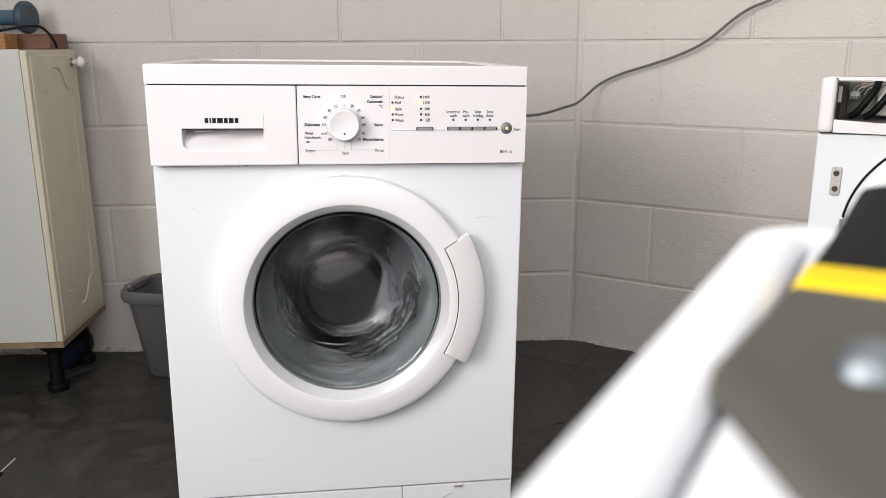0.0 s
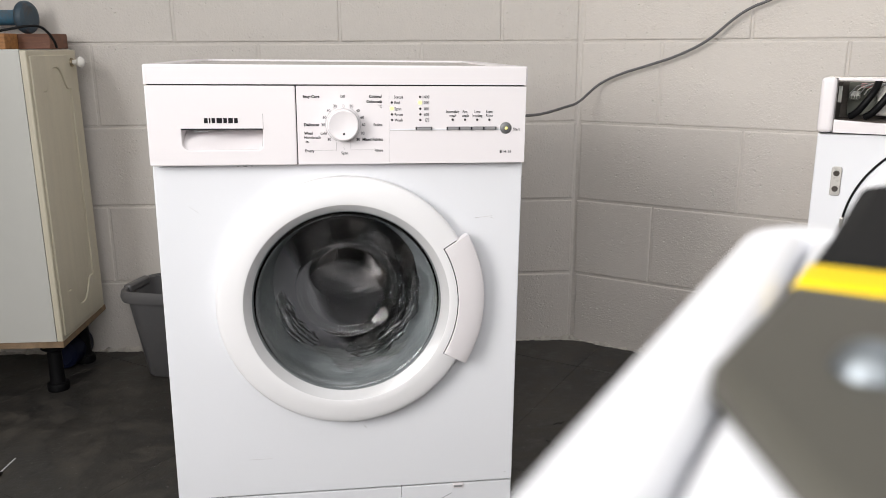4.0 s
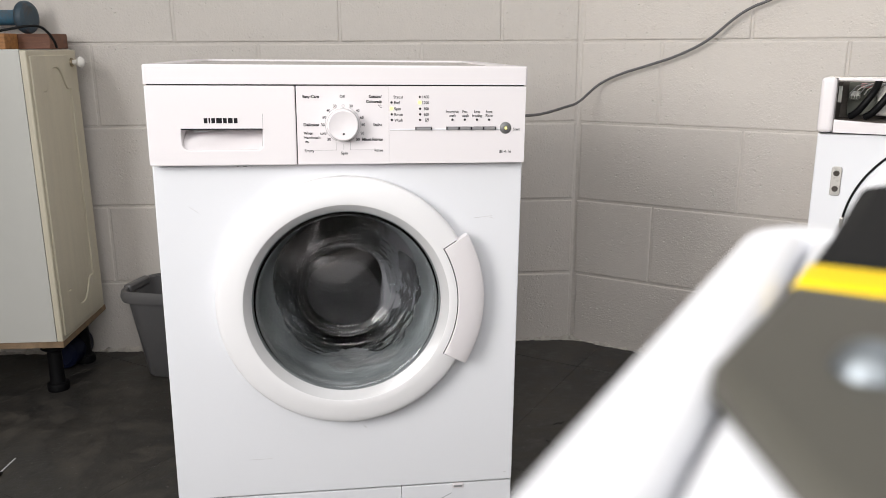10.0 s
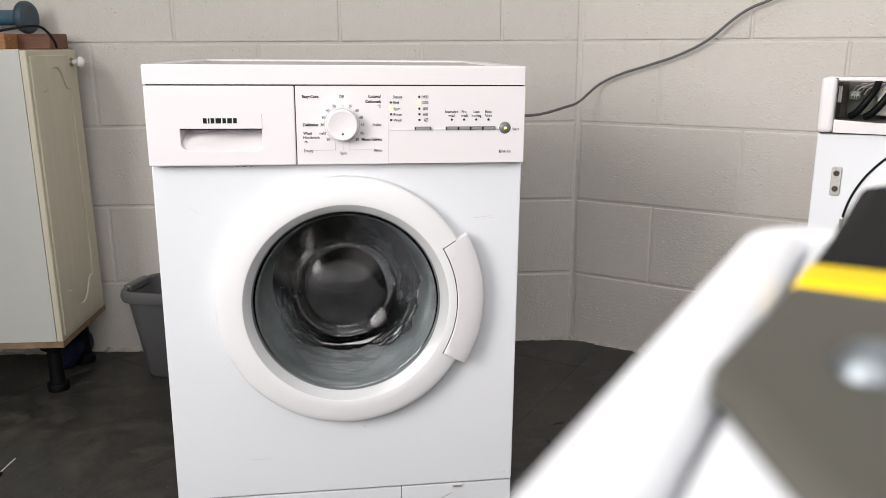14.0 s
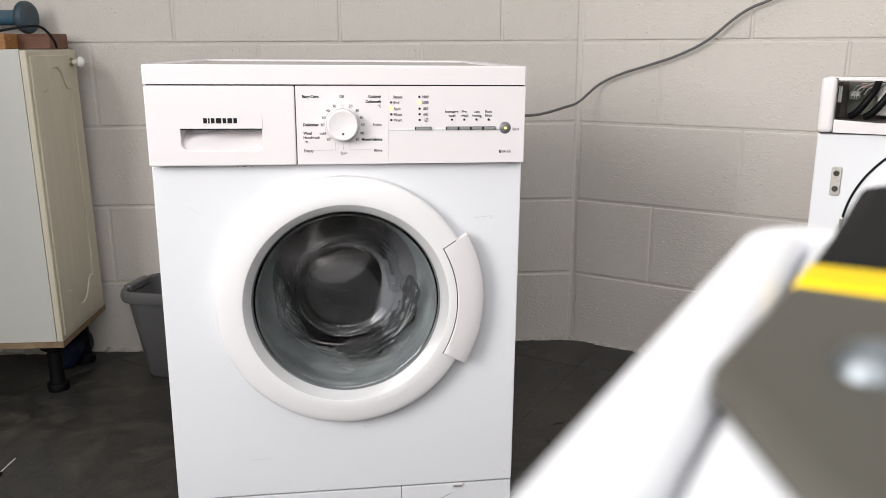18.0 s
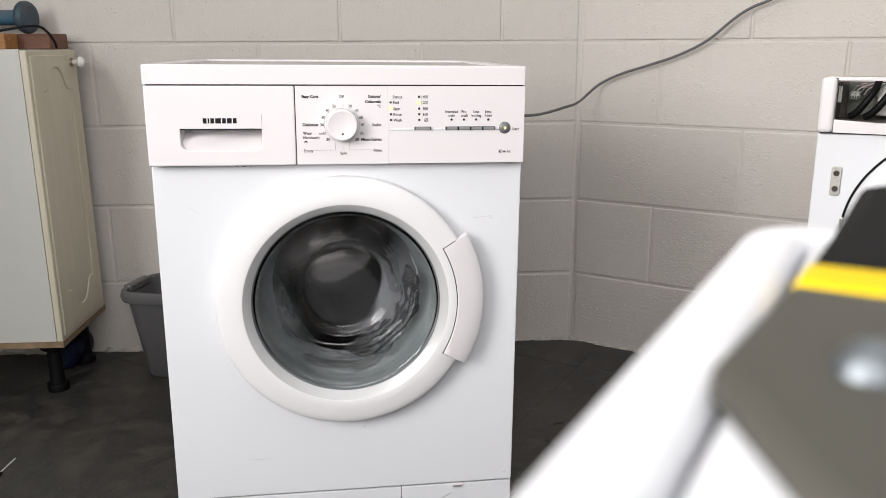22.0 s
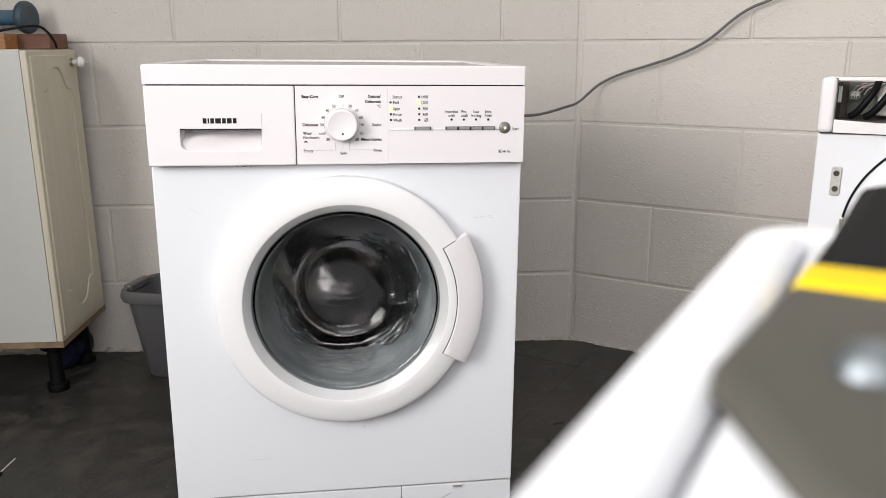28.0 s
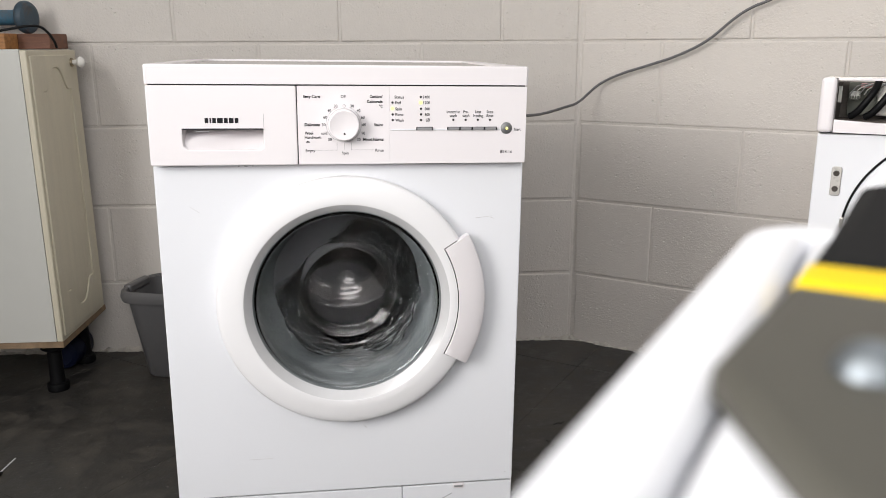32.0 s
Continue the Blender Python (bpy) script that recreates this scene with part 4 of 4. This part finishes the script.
def build_dryer():
    d = thing("tumble_dryer", "white tumble dryer with its control panel and top taken off", "dryer", DRYER_POSE)
    cx, cz, R = 0.2410, 0.5496, 0.187
    part("front_panel", plate(rect(0.0, 0.598, 0.02, 0.7248, 0.004, 3), [circle(cx, cz, R - 0.004, 72)], 0.004, 0.010, 0.003), M_WHITE, d)
    part("side_panel", box(0.001, 0.005, 0.011, 0.55, 0.02, 0.7255, 0.001), M_WHITE, d)
    part("side_panel", box(0.593, 0.597, 0.011, 0.55, 0.02, 0.7255, 0.001), M_WHITE, d)
    part("back_panel", box(0.006, 0.592, 0.545, 0.55, 0.02, 0.775), M_INNER, d)
    part("end_post", box(-0.0015, 0.0240, -0.012, 0.050, 0.7262, 0.8222, 0.0075, 4), M_PLASTIC, d, "rounded white end post of the control panel", angle=60)
    part("top_rail", box(0.0245, 0.599, -0.004, 0.030, 0.8170, 0.8215, 0.0012), M_PLASTIC, d)
    part("lower_strip", plate([(0.0245, 0.7262), (0.599, 0.7262), (0.599, 0.7380), (0.0900, 0.7455), (0.0245, 0.7490)], [], -0.004, 0.004, 0.0015), M_PLASTIC, d, "white strip sloping under the opening")
    part("panel_gap", box(0.002, 0.597, 0.0045, 0.0105, 0.7242, 0.7264), M_DARK, d)
    part("top_strip", box(0.008, 0.59, 0.0, 0.03, 0.821, 0.8235, 0.0008), M_METAL, d)
    part("inner_back", box(0.012, 0.588, 0.085, 0.09, 0.735, 0.812), M_INNER, d)
    part("inner_floor", box(0.012, 0.588, 0.013, 0.085, 0.742, 0.747), M_INNER, d)
    part("inner_side", box(0.010, 0.0245, 0.013, 0.084, 0.748, 0.812), M_INNER, d)
    part("paper_tag", box(0.0250, 0.0305, 0.022, 0.024, 0.778, 0.806), M_CARCASS, d)
    part("terminal_block", box(0.0395, 0.0565, 0.060, 0.083, 0.782, 0.795, 0.002), M_CARCASS, d, "pale wiring connector")
    for k in range(4):
        part("terminal_slot", box(0.0406 + k * 0.0040, 0.0430 + k * 0.0040, 0.0535, 0.0600, 0.781, 0.788), M_GREENISH, d)
    part("circuit_board", box(0.036, 0.083, 0.080, 0.0845, 0.752, 0.811, 0.001), M_GREENISH, d)
    part("label_strip", box(0.056, 0.080, 0.070, 0.0795, 0.801, 0.810, 0.001), M_PINK, d)
    part("grey_box", box(0.084, 0.19, 0.060, 0.083, 0.753, 0.806, 0.003), M_HINGE, d)
    part("hose", tube([(0.0455, 0.045, 0.7515), (0.056, 0.040, 0.7600), (0.068, 0.037, 0.7770), (0.080, 0.042, 0.798), (0.085, 0.055, 0.815)], 0.0062, 12), M_BLACK, d, "black ribbed hose")
    part("hose", tube([(0.0695, 0.045, 0.7515), (0.080, 0.040, 0.7590), (0.092, 0.037, 0.7740), (0.1035, 0.040, 0.793), (0.110, 0.05, 0.810)], 0.0062, 12), M_BLACK, d, "black ribbed hose")
    for k in range(5):
        x = 0.041 + 0.0075 * k
        part("wire", tube([(x, 0.06, 0.790), (x + 0.006, 0.045, 0.800), (x + 0.012 + 0.004 * (k % 2), 0.05, 0.806), (x + 0.03, 0.07, 0.810)], 0.0011, 6, 6), M_CARCASS if k % 2 else M_PRINT_GREY, d)
    # hinge plate
    hinge = part("hinge_plate", plate(rect(0.0300, 0.0470, 0.6130, 0.6655, 0.004, 4), [], 0.0005, 0.006, 0.0012), M_HINGE, d, "pale metal hinge plate with two screws")
    for z in (0.6255, 0.6535):
        part("screw", lathe([(0, 0.0002), (0.002, 0.0002), (0.0035, -0.0008), (0.0052, 0.0), (0.0055, 0.002)], 18, 0.0385, z), M_INNER, hinge)
    # round door
    door = part("door", lathe([(R - 0.003, 0.006), (R - 0.004, -0.006), (R - 0.010, -0.014), (R - 0.022, -0.018), (R - 0.045, -0.016), (R - 0.060, -0.010), (R - 0.075, -0.012), (0.03, -0.020), (0, -0.021)], 72, cx, cz), M_WHITE, d)
    part("door_seal", lathe([(R + 0.001, 0.0035), (R + 0.001, 0.0015), (R - 0.003, 0.0015), (R - 0.003, 0.006)], 72, cx, cz), M_BLACK, d)
    part("door_hook", box(0.0526, 0.0586, -0.004, 0.004, 0.557, 0.575, 0.001), M_METAL, door)
    for x in (0.04, 0.55):
        for y in (0.05, 0.5):
            part("foot", lathe([(0, 0), (0.02, 0), (0.02, 0.01), (0.01, 0.012), (0.01, 0.022)], 14), M_BLACK, d).matrix_basis = Matrix.Translation((x, y, 0)) @ Matrix.Rotation(radians(90), 4, 'X')
    return d


build_dryer()

# ---- near appliance under the camera, and the hand tool on it ----
TOP_Z = 0.835
E1, E2 = Vector((0.5, 0.866, 0)), Vector((0.866, -0.5, 0))
_c = Vector((0.0823, 0.2048, 0))
NEAR_POSE = Matrix(((E2.x, E1.x, 0, _c.x), (E2.y, E1.y, 0, _c.y), (0, 0, 1, 0), (0, 0, 0, 1)))


def build_near():
    a = thing("appliance", "white appliance with a plain flat top", "appliance", NEAR_POSE)
    flat = Matrix(((1, 0, 0, 0), (0, 0, 1, 0), (0, -1, 0, TOP_Z), (0, 0, 0, 1)))
    top = plate(rect(0.0, 0.598, -0.60, 0.0, 0.020, 6), [rect(0.0138, 0.5842, -0.5862, -0.0138, 0.008, 5)], 0.0, 0.03, 0.003, 3)
    top.transform(flat)
    part("top_frame", top, M_WHITE, a)
    part("top_panel", box(0.0158, 0.5822, -0.5842, -0.0158, TOP_Z - 0.02, TOP_Z - 0.0009, 0.0006), M_WHITE, a)
    part("casing", box(0.002, 0.596, -0.59, -0.004, 0.02, TOP_Z - 0.0305, 0.004), M_WHITE, a)
    for x in (0.05, 0.55):
        for y in (-0.05, -0.55):
            part("foot", lathe([(0, 0), (0.02, 0), (0.02, 0.01), (0.01, 0.012), (0.01, 0.022)], 14), M_BLACK, a).matrix_basis = Matrix.Translation((x, y, 0)) @ Matrix.Rotation(radians(90), 4, 'X')
    return a


build_near()


def build_tool():
    z0 = TOP_Z - 0.0008
    v1 = Vector((0.0354, 0.0983, 0))
    t = thing("hand_tool", "olive-grey flat hand tool with a yellow band and black grip", "tool", Matrix(((E2.x, E1.x, 0, v1.x), (E2.y, E1.y, 0, v1.y), (0, 0, 1, z0), (0, 0, 0, 1))))
    k = 1.537
    thick = 0.0042
    turn = Matrix(((k, 0, 0, 0), (0, 0, k, 0), (0, -1, 0, thick), (0, 0, 0, 1)))

    def slab(pts, r):
        bm = plate(pts, [], 0.0, thick, r, 3)
        bm.transform(turn)
        return bm

    part("body", slab([(0.0100, -0.0173), (0.021, -0.0340), (0.042, -0.0340), (0.050, -0.0200), (0.052, 0.0), (0.0495, 0.0292), (0.0028, 0.0292), (0.0, 0.0012), (0.0004, -0.0012)], 0.002), M_TOOL, t)
    part("band", slab([(0.0028, 0.0294), (0.0495, 0.0294), (0.0490, 0.0400), (0.0034, 0.0400)], 0.0015), M_YELLOW, t, "bright yellow band")
    part("grip", slab([(0.0034, 0.0402), (0.0490, 0.0402), (0.0470, 0.060), (0.0460, 0.105), (0.038, 0.115), (0.014, 0.115), (0.0060, 0.105), (0.0044, 0.0587)], 0.003), M_GRIP, t, "black rubber grip")
    part("button", lathe([(0, -0.0042), (0.0018, -0.0039), (0.0033, -0.0030), (0.0043, -0.0015), (0.0048, -0.0002), (0.0050, 0.001)], 32), M_BUTTON_METAL, t, "shiny round metal button").matrix_basis = Matrix.Translation((0.0184, 0.0066, thick)) @ Matrix.Rotation(radians(-90), 4, 'X')
    return t


build_tool()

# ---- small litter on the floor ----
scrap = tagged(obj("paper_scrap", box(-0.031, 0.031, -0.0016, 0.0016, 0.0, 0.0025, 0.0007), M_SCUFF), "thin white scrap lying on the floor", "scrap")
scrap.matrix_world = pose(-0.9468, 1.559, 0.0, 0, 0, 89)


twig = tagged(obj("dry_twig", tube([(0, 0, 0.002), (0.012, 0.004, 0.003), (0.022, 0.001, 0.002), (0.030, 0.007, 0.002)], 0.0011, 6, 5), M_BLACK, True), "thin dark dry twig lying on the floor slabs", "twig")
for px, py, pr in ((0.262, 1.735, 20), (0.234, 1.66, -75), (-0.83, 2.200, 10)):
    if twig.location.length == 0:
        twig.matrix_world = pose(px, py, 0.0, 0, 0, pr)
    else:
        copy_thing(twig, pose(px, py, 0.0, 0, 0, pr))
tagged(obj("black_clip", box(-0.960, -0.9395, 1.512, 1.5265, 0.0, 0.006, 0.002), M_BLACK), "small black plastic piece beside the white scrap", "clip")


def build_crumbs():
    """Grit and flakes of paint strewn over the slabs."""
    rnd = random.Random(21)
    bm = bmesh.new()
    for _ in range(230):
        if rnd.random() < 0.55:
            x, y = rnd.uniform(-1.1, -0.5), rnd.uniform(1.25, 2.15)
        else:
            x, y = rnd.uniform(0.05, 0.75), rnd.uniform(1.35, 2.2)
            if (Vector((x, y, 0)) - CORNER).dot(NR) < 0.03:
                continue
        r = rnd.choice((0.0006, 0.0008, 0.0010, 0.0012, 0.0018))
        g = bmesh.ops.create_icosphere(bm, subdivisions=1, radius=r)
        m = Matrix.Translation((x, y, r * 0.35)) @ Matrix.Rotation(rnd.uniform(0, 3), 4, 'Z') @ Matrix.Diagonal((rnd.uniform(0.8, 2.2), 1, 0.5, 1))
        for v in g["verts"]:
            v.co = m @ v.co
    return tagged(obj("floor_grit", bm, M_GRIT), "pale grit and dust strewn over the floor slabs", "grit", kind="stuff")


build_crumbs()


def scuff(x, z, y, w, h, turn, parent, material):
    bm = box(-w / 2, w / 2, 0, 0.0006, -h / 2, h / 2)
    bm.transform(Matrix.Translation((x, y, z)) @ Matrix.Rotation(radians(turn), 4, 'Y'))
    part("scuff", bm, material, parent)


for x, z, w, h, a in ((0.235, 0.600, 0.030, 0.0007, -6), (0.250, 0.598, 0.006, 0.0009, 20), (-0.155, 0.170, 0.040, 0.0005, 0), (0.030, 0.222, 0.006, 0.0012, 40), (0.2860, 0.1150, 0.004, 0.0010, 10), (-0.240, 0.62, 0.018, 0.0005, 35)):
    scuff(x, z, 0.0197, w, h, a, machine, M_SCUFF)

scuff(DX + 0.205 * math.cos(radians(-101)), DZ + 0.205 * math.sin(radians(-101)), -0.0049, 0.0028, 0.0012, 20, machine, M_PRINT_GREY)
for x, w in ((-0.156, 0.006), (-0.145, 0.002), (-0.167, 0.002)):
    scuff(x, 0.6905, 0.0197, w, 0.0011, 0, machine, M_INNER)


# ---- pieces of the setting: blocks and slabs ----
def block_mesh(w, h):
    bm = box(-w / 2, w / 2, 0.0, 0.012, -h / 2, h / 2)
    rim = [e for e in bm.edges if all(v.co.y < 0.001 for v in e.verts)]
    bmesh.ops.bevel(bm, geom=rim, offset=0.0045, segments=3, profile=0.5, affect='EDGES')
    bmesh.ops.recalc_face_normals(bm, faces=bm.faces)
    me = bpy.data.meshes.new("block")
    bm.to_mesh(me)
    bm.free()
    me.materials.append(M_BLOCK)
    return me


_blocks = {}


def lay_blocks(host, x0, x1, odd, even, z_off, top):
    rnd = random.Random(5)
    for k in range(0, 17):
        za, zc = max(z_off + 0.225 * k + 0.0032, 0.0), min(z_off + 0.225 * (k + 1) - 0.0024, top)
        if zc - za < 0.03:
            continue
        start = odd if k % 2 else even
        n0 = math.floor((x0 - start) / 0.45)
        xs = [start + 0.45 * n for n in range(n0, n0 + 12)]
        for a in xs:
            xa, xb = max(a + 0.0026, x0), min(a + 0.4474, x1)
            if xb - xa < 0.03:
                continue
            key = (round(xb - xa, 3), round(zc - za, 3))
            if key not in _blocks:
                _blocks[key] = block_mesh(xb - xa, zc - za)
            ob = new("block", _blocks[key])
            ob.parent = host
            ob.location = ((xa + xb) / 2, rnd.uniform(-0.0006, 0.0006), (za + zc) / 2)


# north wall: joints counted from the corner, which lies at LEFT_LEN
lay_blocks(wall_north, 0.0, LEFT_LEN - 0.006, LEFT_LEN - 0.447 - 0.45 * 7, LEFT_LEN - 0.222 - 0.45 * 7, -0.0117, ROOM_H)
lay_blocks(wall_east, 0.006, RIGHT_LEN, 0.2332, 0.008, -0.0117, ROOM_H)

# ragged mortar fillet where the walls meet the floor
def fillet(name, m, length, x0):
    bm = bmesh.new()
    prev = None
    n = int((length - x0) / 0.006)
    for i in range(n + 1):
        x = x0 + (length - x0) * i / n
        r = 0.007 + 0.008 * noise.noise(Vector((x * 22, 0.3, m[0][3]))) + 0.007 * noise.noise(Vector((x * 70, 1.3, 0))) + 0.004 * noise.noise(Vector((x * 190, 2.3, 0)))
        r = max(r, 0.001)
        row = [bm.verts.new((x, -0.0015 - r * 0.9, 0.0006)), bm.verts.new((x, -0.0015 - r * 0.5, r * 0.45)), bm.verts.new((x, 0.0012, r * 1.25))]
        if prev:
            for k in range(2):
                bm.faces.new((prev[k], prev[k + 1], row[k + 1], row[k]))
        prev = row
    ob = obj(name, bm, M_FILLET, True, 180)
    ob.matrix_world = m
    return tagged(ob, "ragged painted mortar along the foot of the wall", "trim", kind="structure")


fillet("trim_north", m_north, LEFT_LEN - 0.002, 0.05)
fillet("trim_east", m_east, 1.6, 0.0)

# small chips in the paint of the east wall
_chip = bpy.data.meshes.new("paint_chip")
_cb = disc(0, 0, 0.0013, -0.0008, 0.002, 7)
_cb.to_mesh(_chip)
_cb.free()
_chip.materials.append(M_HINGE)
_crnd = random.Random(8)
for cx0, cz0, spread_x, spread_z, count in ((0.0727, 0.8369, 0.011, 0.014, 11), (0.488, 0.411, 0.001, 0.012, 3)):
    for _ in range(count):
        ob = new("paint_chip", _chip)
        ob.parent = wall_east
        ob.location = (cx0 + _crnd.uniform(-spread_x, spread_x), 0.0, cz0 + _crnd.uniform(-spread_z, spread_z))

# floor slabs, laid square to the east wall
def slab_mesh():
    bm = box(-0.2995, 0.2995, -0.2995, 0.2995, -0.010, 0.0)
    rim = [e for e in bm.edges if all(v.co.z > -0.001 for v in e.verts)]
    bmesh.ops.bevel(bm, geom=rim, offset=0.0008, segments=1, affect='EDGES')
    me = bpy.data.meshes.new("slab")
    bm.to_mesh(me)
    bm.free()
    me.materials.append(M_SLAB)
    return me


floor = tagged(new("floor"), "dark grey stone slab floor, dusty and worn", "floor", kind="structure")
_slab = slab_mesh()
_rnd = random.Random(3)
for i in range(-9, 10):
    for j in range(-10, 6):
        c0, d0 = -0.42 + 0.6 * i, 1.705 + 0.6 * j
        p = E2 * c0 + E1 * d0
        if PW.x - 0.5 < p.x < PE.x + 0.5 and SOUTH - 0.4 < p.y < 2.9:
            ob = new("slab", _slab)
            ob.parent = floor
            ob.matrix_basis = Matrix(((E2.x, E1.x, 0, p.x), (E2.y, E1.y, 0, p.y), (0, 0, 1, _rnd.uniform(-0.0012, 0)), (0, 0, 0, 1)))


# ---- movement ----
# the washing's place in the drum at certain times, in degrees past the lowest point (towards the handle), and the turns a second until then
WASHING_AT = ((0.0, 75, 6.4), (1.0, 180, 6.4), (2.0, -60, 6.4), (3.0, -150, 6.4), (6.0, 180, 6.4), (7.0, 155, 6.4), (8.0, 32, 6.4), (9.0, 5, 6.4), (10.0, 90, 6.4),
              (11.0, 180, 6.4), (12.0, -150, 6.4), (13.0, -8, 6.4), (14.0, 120, 6.4), (17.0, 0, 6.4), (18.0, 85, 6.4), (19.0, -140, 6.4), (20.0, -95, 6.4),
              (21.0, 20, 6.4), (22.0, 75, 6.4), (23.0, 100, 6.4), (24.0, -110, 6.4), (25.0, -130, 6.4), (28.0, 165, 6.0), (28.29, 0, 5.3), (28.475, 0, 5.3), (29.03, 0, 5.4),
              (29.22, 0, 5.3), (30.12, 0, 4.5), (30.37, 0, 4.0), (30.67, 0, 3.4), (31.0, 0, 3.0), (31.36, 0, 2.8), (31.75, 0, 2.6), (32.0, -140, 2.5))


def drum_turns():
    """Times and whole turns made since the washing last lay lowest before the start; the spin slows near the end."""
    rows = [(0.0, WASHING_AT[0][1] / 360)]
    for t, degrees, rate in WASHING_AT[1:]:
        t0, n0 = rows[-1]
        rows.append((t, round(n0 + rate * (t - t0) - degrees / 360) + degrees / 360))
    return rows


def machine_at(shift):
    """The machine rocked sideways by so many millimetres at its control panel."""
    s = shift / 1000
    return Matrix.Translation((s * 0.4, 0, 0)) @ MACHINE_POSE @ Matrix.Rotation(s * 0.6 / 0.75, 4, 'Y')


SHAKE = ((0.0, 0.0), (0.5, -0.6), (1.0, 0.0), (1.5, -1.3), (2.0, 0.0), (3.5, 0.0), (4.0, -1.0), (4.5, -0.4), (5.0, -1.6), (5.5, -1.4), (6.0, -1.7), (6.5, -0.8), (7.0, -1.4),
         (8.0, -1.4), (8.5, -0.8), (9.0, -1.4), (9.5, -2.5), (10.0, -1.4), (10.5, -2.8), (11.0, -1.4), (12.5, -1.4), (13.0, -0.8), (14.0, -2.5), (14.5, -2.8),
         (15.5, -1.4), (17.5, -1.4), (18.0, -2.2), (19.0, -2.8), (20.0, -1.4), (21.5, -1.4), (22.0, -2.8), (22.5, -1.7), (23.0, -3.0), (25.0, -2.8),
         (25.5, -2.2), (26.5, -3.0), (27.5, -2.8), (28.5, -3.0), (29.0, -1.4), (29.5, -2.8), (30.0, -2.8), (30.5, -1.7), (31.0, -0.5), (32.0, 0.0))


def motions():
    walk(machine, [(t, machine_at(s)) for t, s in SHAKE])
    rows = drum_turns()
    spin = []
    for (t0, n0), (t1, n1) in zip(rows, rows[1:]):
        steps = math.ceil((n1 - n0) * 360 / 75)
        spin += [(t0 + (t1 - t0) * k / steps, -2 * math.pi * (n0 + (n1 - n0) * k / steps)) for k in range(steps)]
    spin.append((32.0, -2 * math.pi * rows[-1][1]))
    walk(drum, [(t, DRUM_AT @ Matrix.Rotation(a, 4, 'Y')) for t, a in spin])
    walk(laundry, [(t, MACHINE_POSE @ DRUM_AT @ Matrix.Rotation(a, 4, 'Y')) for t, a in spin])
    middle = Matrix.Translation((DX, 0, DZ))
    for k, ob in enumerate(suds):
        swing = [(t, radians(16 * math.sin(t * (5.3 + 1.9 * k) + k) + 9 * math.sin(t * (11.7 - 2.3 * k)))) for t in [n / 10 for n in range(321)]]
        walk(ob, [(t, MACHINE_POSE @ middle @ Matrix.Rotation(a, 4, 'Y')) for t, a in swing])


motions()
